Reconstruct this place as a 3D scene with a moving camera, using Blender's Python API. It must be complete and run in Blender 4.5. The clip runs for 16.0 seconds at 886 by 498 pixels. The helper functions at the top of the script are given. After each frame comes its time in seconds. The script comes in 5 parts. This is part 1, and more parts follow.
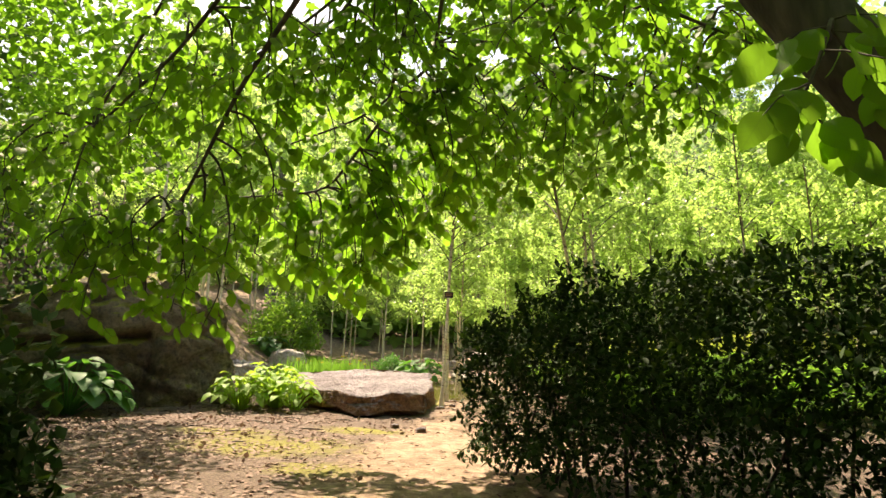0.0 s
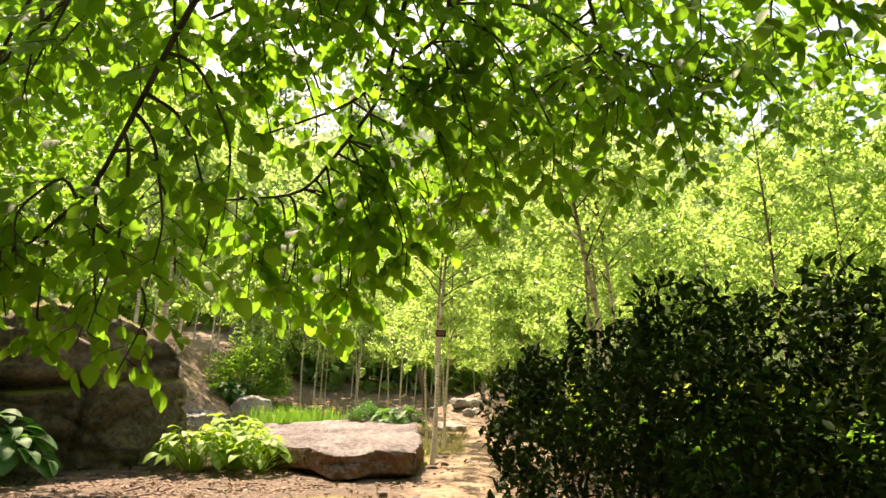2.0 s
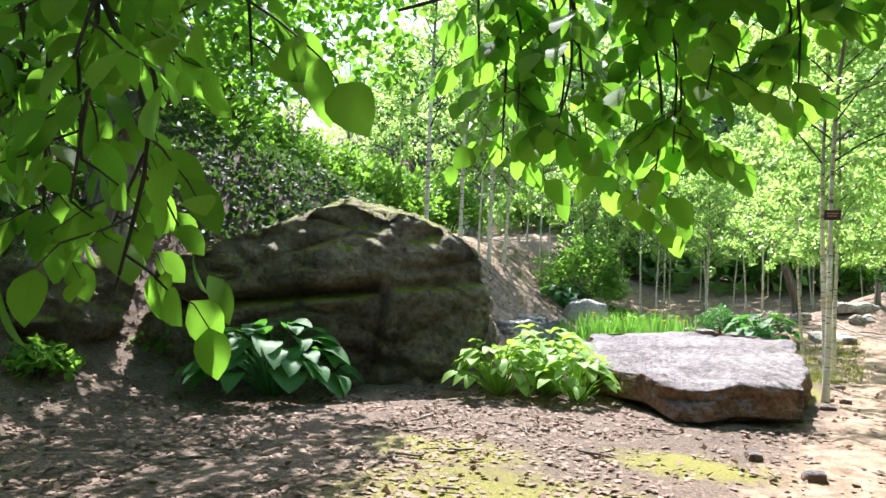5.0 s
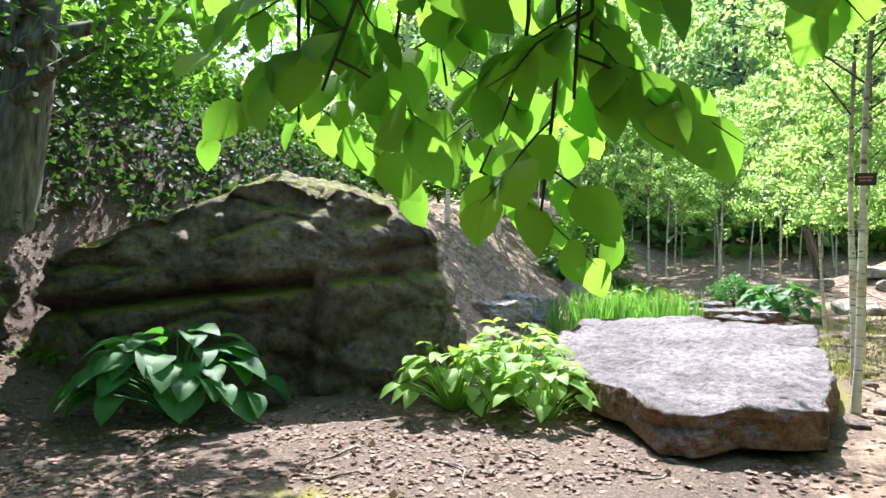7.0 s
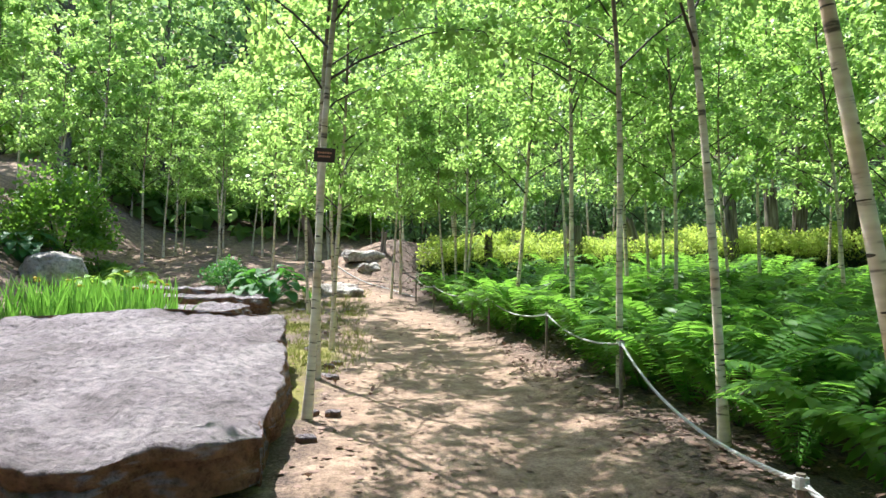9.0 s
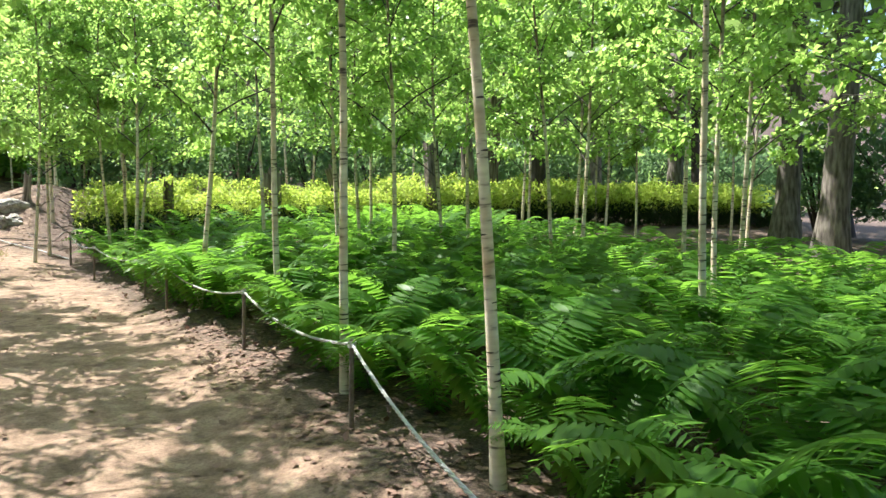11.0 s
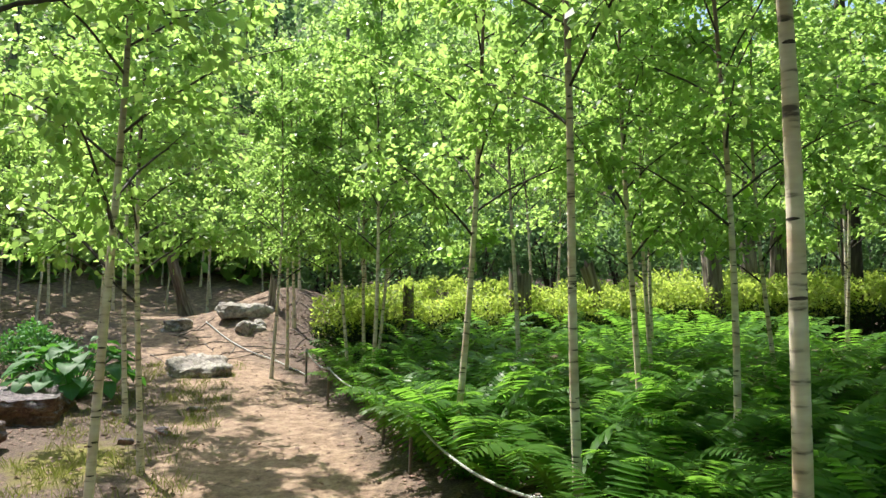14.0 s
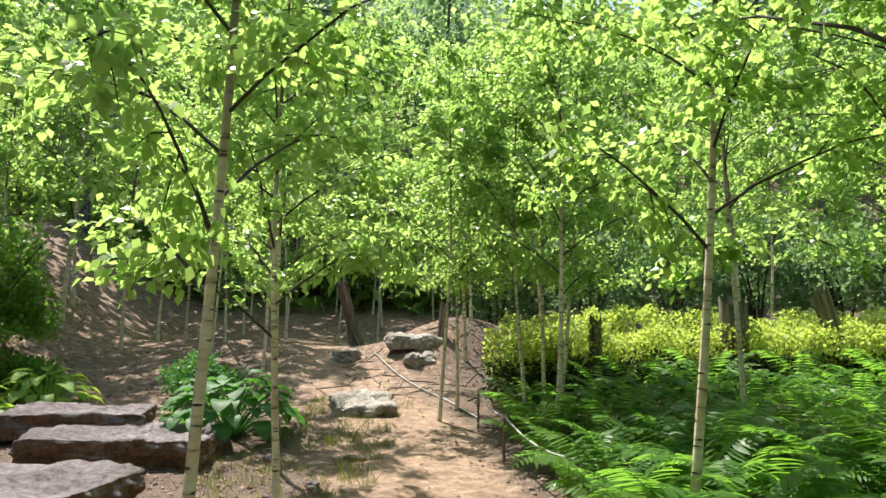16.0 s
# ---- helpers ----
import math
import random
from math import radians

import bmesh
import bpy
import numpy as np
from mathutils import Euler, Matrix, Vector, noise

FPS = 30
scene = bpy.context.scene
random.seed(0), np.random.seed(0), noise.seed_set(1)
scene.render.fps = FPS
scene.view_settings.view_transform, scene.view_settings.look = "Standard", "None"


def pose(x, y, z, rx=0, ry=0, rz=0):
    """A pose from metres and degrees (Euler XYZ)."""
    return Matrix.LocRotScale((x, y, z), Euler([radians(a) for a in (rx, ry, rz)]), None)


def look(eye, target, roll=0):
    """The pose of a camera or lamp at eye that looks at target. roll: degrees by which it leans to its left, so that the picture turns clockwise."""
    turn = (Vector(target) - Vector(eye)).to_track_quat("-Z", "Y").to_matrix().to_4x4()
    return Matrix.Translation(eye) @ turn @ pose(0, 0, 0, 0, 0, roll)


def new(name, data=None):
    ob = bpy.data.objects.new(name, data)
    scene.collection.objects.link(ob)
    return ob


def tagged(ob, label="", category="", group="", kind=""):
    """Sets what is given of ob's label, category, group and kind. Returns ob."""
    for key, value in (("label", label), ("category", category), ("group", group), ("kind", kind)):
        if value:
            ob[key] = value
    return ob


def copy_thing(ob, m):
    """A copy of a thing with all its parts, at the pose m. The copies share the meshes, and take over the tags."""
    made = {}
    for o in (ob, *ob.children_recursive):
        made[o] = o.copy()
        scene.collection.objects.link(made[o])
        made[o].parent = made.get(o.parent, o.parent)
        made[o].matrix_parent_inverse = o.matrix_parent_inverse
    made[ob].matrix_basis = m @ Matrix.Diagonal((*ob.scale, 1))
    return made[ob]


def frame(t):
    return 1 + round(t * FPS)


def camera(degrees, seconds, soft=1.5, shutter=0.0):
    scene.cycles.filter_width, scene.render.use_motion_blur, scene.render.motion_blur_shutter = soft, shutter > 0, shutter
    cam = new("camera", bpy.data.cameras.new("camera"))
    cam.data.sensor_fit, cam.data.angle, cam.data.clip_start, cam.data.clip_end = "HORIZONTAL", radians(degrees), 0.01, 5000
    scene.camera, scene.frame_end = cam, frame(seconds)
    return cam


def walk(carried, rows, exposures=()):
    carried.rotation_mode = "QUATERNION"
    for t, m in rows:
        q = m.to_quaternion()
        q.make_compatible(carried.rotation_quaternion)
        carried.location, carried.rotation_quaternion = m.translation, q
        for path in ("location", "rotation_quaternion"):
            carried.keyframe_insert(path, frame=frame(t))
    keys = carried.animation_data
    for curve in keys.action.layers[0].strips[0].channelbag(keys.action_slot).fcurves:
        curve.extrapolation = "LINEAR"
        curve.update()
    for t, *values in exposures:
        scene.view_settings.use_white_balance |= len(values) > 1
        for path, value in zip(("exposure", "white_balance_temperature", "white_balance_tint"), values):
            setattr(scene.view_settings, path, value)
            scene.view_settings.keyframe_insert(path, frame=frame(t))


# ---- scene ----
cam = camera(64.8, 16.0)
PATH = [
    (0, (1.239, 0.328, 0.484), (1.026, 2.278, 0.875), 1.9),
    (0.5, (1.072, 0.704, 0.541), (0.881, 2.644, 0.989), 1.6),
    (1, (0.955, 1.106, 0.563), (0.792, 3.045, 1.027), 1.5),
    (1.5, (0.878, 1.56, 0.637), (0.729, 3.484, 1.165), 1.7),
    (2, (0.709, 2.03, 0.625), (0.579, 3.959, 1.138), 1.6),
    (2.5, (0.641, 2.509, 0.617), (0.39, 4.433, 1.102), 2.2),
    (3, (0.575, 3.032, 0.63), (0.124, 4.926, 1.09), 3.3),
    (3.5, (0.416, 3.494, 0.633), (-0.13, 5.391, 0.953), 3.3),
    (4, (0.372, 3.936, 0.674), (-0.369, 5.774, 0.939), 2.9),
    (4.2, (0.357, 4.108, 0.719), (-0.479, 5.906, 0.978), 2.9),
    (6.3, (0.005, 5.611, 1.045), (-1.093, 7.279, 1.152), 2.1),
    (6.5, (-0.008, 5.813, 1.092), (-1.107, 7.481, 1.189), 2.0),
    (7, (0.09, 6.345, 1.229), (-0.984, 8.03, 1.325), 1.4),
    (7.5, (0.05, 6.765, 1.217), (-0.768, 8.587, 1.319), 1.0),
    (8, (0.056, 7.19, 1.232), (-0.374, 9.141, 1.308), 0.7),
    (8.5, (0.177, 7.628, 1.293), (-0.051, 9.614, 1.361), 1.2),
    (9, (0.363, 8.029, 1.323), (0.552, 10.019, 1.394), 1.2),
    (9.5, (0.53, 8.515, 1.365), (1.093, 10.433, 1.438), 1.4),
    (9.7, (0.579, 8.674, 1.365), (1.256, 10.555, 1.431), 1.5),
    (11.8, (0.851, 10.595, 1.649), (1.886, 12.302, 1.527), 0.6),
    (12, (0.877, 10.801, 1.675), (1.878, 12.529, 1.561), 0.4),
    (12.5, (0.954, 11.238, 1.763), (1.78, 13.058, 1.698), 0.1),
    (13, (1.045, 11.689, 1.85), (1.645, 13.596, 1.903), 0.4),
    (13.5, (1.019, 12.082, 1.906), (1.513, 14.01, 2.1), 0.6),
    (14, (1.044, 12.466, 1.916), (1.461, 14.415, 2.086), 0.7),
    (14.5, (1.048, 12.957, 1.978), (1.291, 14.935, 2.15), 1.0),
    (15, (1.039, 13.394, 2.026), (1.213, 15.377, 2.225), 0.9),
    (15.5, (1.084, 13.799, 2.007), (1.173, 15.781, 2.254), 1.0),
    (16, (1.097, 14.096, 1.998), (1.026, 16.08, 2.239), 1.5),
]
walk(cam, [(t, look(eye, target, roll)) for t, eye, target, roll in PATH],
     [(0.0, 1.45, 8600, 14), (2.0, 1.52, 8900, 16), (4.0, 1.66, 6500, 9), (6.5, 1.74, 5700, 10), (8.5, 1.5, 5700, 10), (9.5, 1.26, 6000, 9), (12.5, 1.58, 6200, 9), (14.0, 0.97, 6300, 8), (16.0, 1.0, 6500, 9)])


# ---- world, sun ----
SUN_DIR = Vector((-0.42, 0.62, 1.25)).normalized()
world = bpy.data.worlds.new("sky")
scene.world = world
world.use_nodes = True
wn = world.node_tree.nodes
sky = wn.new("ShaderNodeTexSky")
sky.sky_type = "NISHITA"
sky.sun_disc = False
sky.sun_elevation = math.asin(SUN_DIR.z)
sky.sun_rotation = math.atan2(SUN_DIR.x, SUN_DIR.y)
sky.dust_density = 2.0
wn["Background"].inputs["Strength"].default_value = 0.14
world.node_tree.links.new(sky.outputs[0], wn["Background"].inputs["Color"])
sun_data = bpy.data.lights.new("sun", "SUN")
sun_data.energy = 5.0
sun_data.angle = radians(0.55)
sun_data.color = (1.0, 0.94, 0.84)
sun = new("sun", sun_data)
sun.matrix_world = SUN_DIR.to_track_quat("Z", "Y").to_matrix().to_4x4()

# ---- mesh helpers ----
rng = np.random.default_rng(7)


def np_mesh(name, verts, faces, mats=(), smooth=False):
    """A mesh from an (n,3) array and an (m,k) array of corner indices."""
    verts = np.asarray(verts, dtype=np.float32)
    faces = np.asarray(faces, dtype=np.int32)
    me = bpy.data.meshes.new(name)
    me.vertices.add(len(verts))
    me.vertices.foreach_set("co", verts.ravel())
    k = faces.shape[1]
    me.loops.add(faces.size)
    me.loops.foreach_set("vertex_index", faces.ravel())
    me.polygons.add(len(faces))
    me.polygons.foreach_set("loop_start", np.arange(0, faces.size, k, dtype=np.int32))
    if smooth:
        me.polygons.foreach_set("use_smooth", np.ones(len(faces), dtype=bool))
    me.update(calc_edges=True)
    me.validate()
    for m in mats:
        me.materials.append(m)
    return me


def with_blade(me, template, count=1):
    """Keeps each leaf's own flat coordinates, for its veins."""
    me.attributes.new("blade", "FLOAT_VECTOR", "POINT").data.foreach_set("vector", np.tile(template, (count, 1)).astype(np.float32).ravel())
    return me


def part_mesh(name, me, parent=None, label=""):
    ob = new(name, me)
    if parent is not None:
        ob.parent = parent
    return tagged(ob, label)


def part(name, bm, material, parent=None, label="", smooth=False):
    """Links a bmesh as one mesh object under a thing or a part."""
    me = bpy.data.meshes.new(name)
    if smooth:
        for f in bm.faces:
            f.smooth = True
    bm.to_mesh(me)
    bm.free()
    me.materials.append(material)
    return part_mesh(name, me, parent, label)


def thing(name, label, category, group="", kind="", m=None):
    ob = new(name)
    ob.empty_display_size = 0.1
    if m is not None:
        ob.matrix_basis = m
    return tagged(ob, label, category, group, kind)


class Soup:
    """Collects triangles or quads of one mesh."""

    def __init__(self):
        self.v, self.f, self.n = [], [], 0

    def add(self, v, f):
        self.v.append(np.asarray(v, float))
        self.f.append(np.asarray(f, int) + self.n)
        self.n += len(v)

    def mesh(self, name, mat, smooth=False):
        return np_mesh(name, np.concatenate(self.v), np.concatenate(self.f), (mat,), smooth)


def tube(points, radii, sides=7):
    """Vertices and quads of a tapered pipe along points, closed at its end."""
    p = np.asarray(points, float)
    r = np.asarray(radii, float)
    d = np.gradient(p, axis=0)
    d /= np.linalg.norm(d, axis=1)[:, None] + 1e-9
    ref = np.array([0.0, 0.0, 1.0]) if abs(d[0][2]) < 0.9 else np.array([1.0, 0.0, 0.0])
    a = np.cross(d, ref)
    a /= np.linalg.norm(a, axis=1)[:, None] + 1e-9
    b = np.cross(d, a)
    ang = np.linspace(0, 2 * np.pi, sides, endpoint=False)
    ring = a[:, None, :] * np.cos(ang)[None, :, None] + b[:, None, :] * np.sin(ang)[None, :, None]
    v = (p[:, None, :] + ring * r[:, None, None]).reshape(-1, 3)
    f = []
    for i in range(len(p) - 1):
        for j in range(sides):
            k = (j + 1) % sides
            f.append((i * sides + j, i * sides + k, (i + 1) * sides + k, (i + 1) * sides + j))
    return v, np.array(f)


def frames_from(direction, normal):
    """Rotation matrices whose y axis follows direction and whose z axis leans to normal."""
    y = direction / (np.linalg.norm(direction, axis=1)[:, None] + 1e-9)
    x = np.cross(y, normal)
    x /= np.linalg.norm(x, axis=1)[:, None] + 1e-9
    z = np.cross(x, y)
    return np.stack([x, y, z], axis=2)


def scatter(tv, tf, pos, rot, size):
    """Copies of a small template at pos, turned by rot, of the given size."""
    n = len(pos)
    v = np.einsum("nij,kj->nki", rot, tv) * size[:, None, None] + pos[:, None, :]
    f = tf[None] + (np.arange(n) * len(tv))[:, None, None]
    return v.reshape(-1, 3), f.reshape(-1, tf.shape[1])


def unit(n, gen):
    v = gen.normal(size=(n, 3))
    return v / np.linalg.norm(v, axis=1)[:, None]


# leaf templates, one long along y, z up
LEAF_SMALL = np.array([[0, 0, 0], [0.36, 0.42, 0.07], [0, 1.0, -0.06], [-0.36, 0.42, 0.07]])
LEAF_SMALL_F = np.array([[0, 1, 2, 3]])


def broad_leaf(width, curl, droop, rows=6, fold=0.12):
    """A leaf blade with a folded midrib, a pointed tip and a drooping end."""
    t = np.linspace(0, 1, rows)
    w = width * np.sin(np.pi * t ** 0.82) ** 0.72
    w[0], w[-1] = 0.02, 0.004
    v = []
    for ti, wi in zip(t, w):
        z = curl * math.sin(ti * math.pi) - droop * ti * ti
        v += [(-wi, ti, z + fold * wi), (0, ti, z), (wi, ti, z + fold * wi)]
    f = []
    for i in range(rows - 1):
        a = 3 * i
        f += [(a, a + 1, a + 4, a + 3), (a + 1, a + 2, a + 5, a + 4)]
    return np.array(v), np.array(f)


BEECH_V, BEECH_F = broad_leaf(0.34, 0.04, 0.10, 6, 0.10)


def fractal(x, y, z=0.0, s=1.0):
    return noise.fractal(Vector((x * s, y * s, z * s)), 1.0, 2.0, 4)


# ---- materials ----
def nodes_of(name):
    m = bpy.data.materials.new(name)
    m.use_nodes = True
    return m, m.node_tree.nodes, m.node_tree.links


def ramp(n, stops):
    r = n.new("ShaderNodeValToRGB")
    while len(r.color_ramp.elements) < len(stops):
        r.color_ramp.elements.new(0.5)
    for e, (p, c) in zip(r.color_ramp.elements, stops):
        e.position, e.color = p, (*c, 1)
    return r


def tex_noise(n, l, scale, detail=5.0, coords="Object", rough=0.55):
    tc = n.new("ShaderNodeTexCoord")
    t = n.new("ShaderNodeTexNoise")
    t.inputs["Scale"].default_value = scale
    t.inputs["Detail"].default_value = detail
    t.inputs["Roughness"].default_value = rough
    l.new(tc.outputs[coords], t.inputs["Vector"])
    return t


def mix_colour(n, l, fac, a, b, mode="MIX"):
    m = n.new("ShaderNodeMix")
    m.data_type, m.blend_type = "RGBA", mode
    for sock, val in ((m.inputs[0], fac), (m.inputs[6], a), (m.inputs[7], b)):
        if isinstance(val, (int, float)):
            sock.default_value = val
        elif isinstance(val, tuple):
            sock.default_value = (*val, 1)
        else:
            l.new(val, sock)
    return m.outputs[2]


def bump_of(n, l, height, strength, distance):
    b = n.new("ShaderNodeBump")
    b.inputs["Strength"].default_value = strength
    b.inputs["Distance"].default_value = distance
    l.new(height, b.inputs["Height"])
    return b.outputs[0]


def leaf_material(name, dark, light, glow, share=0.45, rough=0.42, veins=0):
    """Leaf with a waxy face and light that passes through it; colour differs leaf by leaf."""
    m, n, l = nodes_of(name)
    bs = n["Principled BSDF"]
    geo = n.new("ShaderNodeNewGeometry")
    r = ramp(n, [(0.0, dark), (1.0, light)])
    l.new(geo.outputs["Random Per Island"], r.inputs[0])
    patch = tex_noise(n, l, 0.9, 3.0)
    col = mix_colour(n, l, patch.outputs["Fac"], r.outputs[0], tuple(c * 0.75 for c in light))
    vein = None
    if veins:
        at = n.new("ShaderNodeAttribute")
        at.attribute_name = "blade"
        sp = n.new("ShaderNodeSeparateXYZ")
        l.new(at.outputs["Vector"], sp.inputs[0])

        def calc(op, a, b):
            m_ = n.new("ShaderNodeMath")
            m_.operation = op
            for sock, val in ((m_.inputs[0], a), (m_.inputs[1], b)):
                if isinstance(val, (int, float)):
                    sock.default_value = val
                else:
                    l.new(val, sock)
            return m_.outputs[0]

        side = calc("ABSOLUTE", sp.outputs["X"], 0)
        comb = calc("FRACT", calc("MULTIPLY", calc("SUBTRACT", sp.outputs["Y"], calc("MULTIPLY", side, 0.8)), veins), 0)
        line = calc("LESS_THAN", comb, 0.13)
        rib = calc("LESS_THAN", side, 0.018)
        vein = calc("MAXIMUM", line, rib)
        col = mix_colour(n, l, calc("MULTIPLY", vein, 0.45), col, tuple(min(1, c * 1.9 + 0.02) for c in light))
        l.new(bump_of(n, l, vein, 0.5, 0.004), bs.inputs["Normal"])
    l.new(col, bs.inputs["Base Color"])
    bs.inputs["Roughness"].default_value = rough
    bs.inputs["Specular IOR Level"].default_value = 0.3
    tr = n.new("ShaderNodeBsdfTranslucent")
    gl = mix_colour(n, l, geo.outputs["Random Per Island"], tuple(c * 0.8 for c in glow), glow)
    if vein is not None:
        gl = mix_colour(n, l, calc("MULTIPLY", vein, 0.4), gl, tuple(c * 0.45 for c in glow))
    l.new(gl, tr.inputs["Color"])
    mx = n.new("ShaderNodeMixShader")
    mx.inputs[0].default_value = share
    l.new(bs.outputs[0], mx.inputs[1])
    l.new(tr.outputs[0], mx.inputs[2])
    l.new(mx.outputs[0], n["Material Output"].inputs["Surface"])
    return m


M_BEECH = leaf_material("beech_leaf", (0.042, 0.118, 0.012), (0.085, 0.185, 0.02), (0.29, 0.60, 0.048), 0.56, 0.5, 8)
M_BIRCH_LEAF = leaf_material("birch_leaf", (0.08, 0.175, 0.037), (0.16, 0.28, 0.065), (0.56, 0.82, 0.20), 0.56, 0.36)
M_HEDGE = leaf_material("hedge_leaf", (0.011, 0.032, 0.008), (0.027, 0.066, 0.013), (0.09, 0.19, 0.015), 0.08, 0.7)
M_YELLOW = leaf_material("yellow_shrub_leaf", (0.17, 0.29, 0.05), (0.40, 0.50, 0.11), (0.66, 0.80, 0.14), 0.5, 0.5)
M_FERN = leaf_material("fern_leaf", (0.03, 0.11, 0.018), (0.10, 0.22, 0.035), (0.27, 0.54, 0.06), 0.5, 0.42)
M_HOSTA = leaf_material("hosta_leaf", (0.03, 0.11, 0.03), (0.06, 0.17, 0.045), (0.16, 0.44, 0.05), 0.35, 0.55, 10)
M_HOSTA_LIGHT = leaf_material("light_hosta_leaf", (0.14, 0.27, 0.04), (0.22, 0.38, 0.06), (0.46, 0.68, 0.08), 0.42, 0.55, 10)
M_IRIS = leaf_material("iris_leaf", (0.08, 0.20, 0.04), (0.14, 0.30, 0.06), (0.28, 0.58, 0.07), 0.4, 0.42)
M_SHRUB = leaf_material("shrub_leaf", (0.055, 0.14, 0.022), (0.12, 0.235, 0.04), (0.32, 0.58, 0.06), 0.45, 0.45)
M_IVY = leaf_material("ivy_leaf", (0.018, 0.055, 0.018), (0.045, 0.10, 0.028), (0.10, 0.20, 0.03), 0.3, 0.62)
M_FAR = leaf_material("far_leaf", (0.075, 0.155, 0.04), (0.15, 0.26, 0.07), (0.50, 0.72, 0.22), 0.58, 0.6)
M_CONIFER = leaf_material("conifer_leaf", (0.05, 0.11, 0.05), (0.095, 0.175, 0.075), (0.28, 0.45, 0.18), 0.48, 0.6)
M_DEAD_LEAF = leaf_material("dead_leaf", (0.09, 0.046, 0.034), (0.34, 0.215, 0.165), (0.18, 0.11, 0.07), 0.12, 0.7)
M_GRASS = leaf_material("grass_blade", (0.10, 0.13, 0.03), (0.24, 0.25, 0.06), (0.3, 0.34, 0.06), 0.3, 0.5)
M_YELLOW_FLOWER = leaf_material("yellow_petal", (0.6, 0.42, 0.02), (0.7, 0.5, 0.03), (0.5, 0.4, 0.03), 0.2, 0.5)


def rock_material(name, base, pale, dark, relief=0.12, moss=0.0, moss_colour=(0.11, 0.13, 0.02), side_colour=None):
    m, n, l = nodes_of(name)
    bs = n["Principled BSDF"]
    big = tex_noise(n, l, 1.3, 6)
    fine = tex_noise(n, l, 13.0, 10, rough=0.72)
    grain = tex_noise(n, l, 90.0, 5, rough=0.7)
    r = ramp(n, [(0.3, dark), (0.52, base), (0.72, pale)])
    l.new(big.outputs["Fac"], r.inputs[0])
    r2 = ramp(n, [(0.36, (0.28, 0.27, 0.27)), (0.5, (0.95, 0.93, 0.93)), (0.66, (1.5, 1.45, 1.42))])
    l.new(fine.outputs["Fac"], r2.inputs[0])
    col = mix_colour(n, l, 0.8, r.outputs[0], r2.outputs[0], "MULTIPLY")
    geo = n.new("ShaderNodeNewGeometry")
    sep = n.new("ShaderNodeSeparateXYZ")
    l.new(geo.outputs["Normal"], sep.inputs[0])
    # steep faces change over to side_colour
    if side_colour is not None:
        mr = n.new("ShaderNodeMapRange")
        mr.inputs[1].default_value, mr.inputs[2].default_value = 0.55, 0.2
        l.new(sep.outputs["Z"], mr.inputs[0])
        col = mix_colour(n, l, mr.outputs[0], col, mix_colour(n, l, 0.8, side_colour, r2.outputs[0], "MULTIPLY"))
    if moss > 0:
        mn = tex_noise(n, l, 2.6, 6, rough=0.65)
        add = n.new("ShaderNodeMath")
        add.operation = "MULTIPLY_ADD"
        add.inputs[1].default_value = 0.85
        l.new(sep.outputs["Z"], add.inputs[0])
        l.new(mn.outputs["Fac"], add.inputs[2])
        mr = n.new("ShaderNodeMapRange")
        mr.inputs[1].default_value, mr.inputs[2].default_value = 1.42 - moss, 1.56 - moss
        l.new(add.outputs[0], mr.inputs[0])
        mc = ramp(n, [(0.3, tuple(c * 0.5 for c in moss_colour)), (0.7, tuple(c * 1.5 for c in moss_colour))])
        l.new(fine.outputs["Fac"], mc.inputs[0])
        col = mix_colour(n, l, mr.outputs[0], col, mc.outputs[0])
    l.new(col, bs.inputs["Base Color"])
    bs.inputs["Roughness"].default_value = 0.75
    h = n.new("ShaderNodeMath")
    h.operation = "MULTIPLY_ADD"
    h.inputs[1].default_value = 0.4
    l.new(grain.outputs["Fac"], h.inputs[0])
    l.new(fine.outputs["Fac"], h.inputs[2])
    lump = tex_noise(n, l, 5.0, 6, rough=0.6)
    h2 = n.new("ShaderNodeMath")
    h2.operation = "MULTIPLY_ADD"
    h2.inputs[1].default_value = 1.4
    l.new(lump.outputs["Fac"], h2.inputs[0])
    l.new(h.outputs[0], h2.inputs[2])
    l.new(bump_of(n, l, h2.outputs[0], 1.0, relief), bs.inputs["Normal"])
    return m


M_SLAB = rock_material("slab_stone", (0.37, 0.305, 0.33), (0.54, 0.47, 0.49), (0.21, 0.165, 0.17), 0.16, side_colour=(0.35, 0.18, 0.10))
M_BOULDER = rock_material("boulder_stone", (0.36, 0.265, 0.20), (0.58, 0.47, 0.38), (0.10, 0.068, 0.052), 0.24, moss=0.38, moss_colour=(0.33, 0.31, 0.045))
M_GREY_ROCK = rock_material("grey_rock", (0.43, 0.385, 0.345), (0.58, 0.53, 0.48), (0.26, 0.22, 0.19), 0.05)


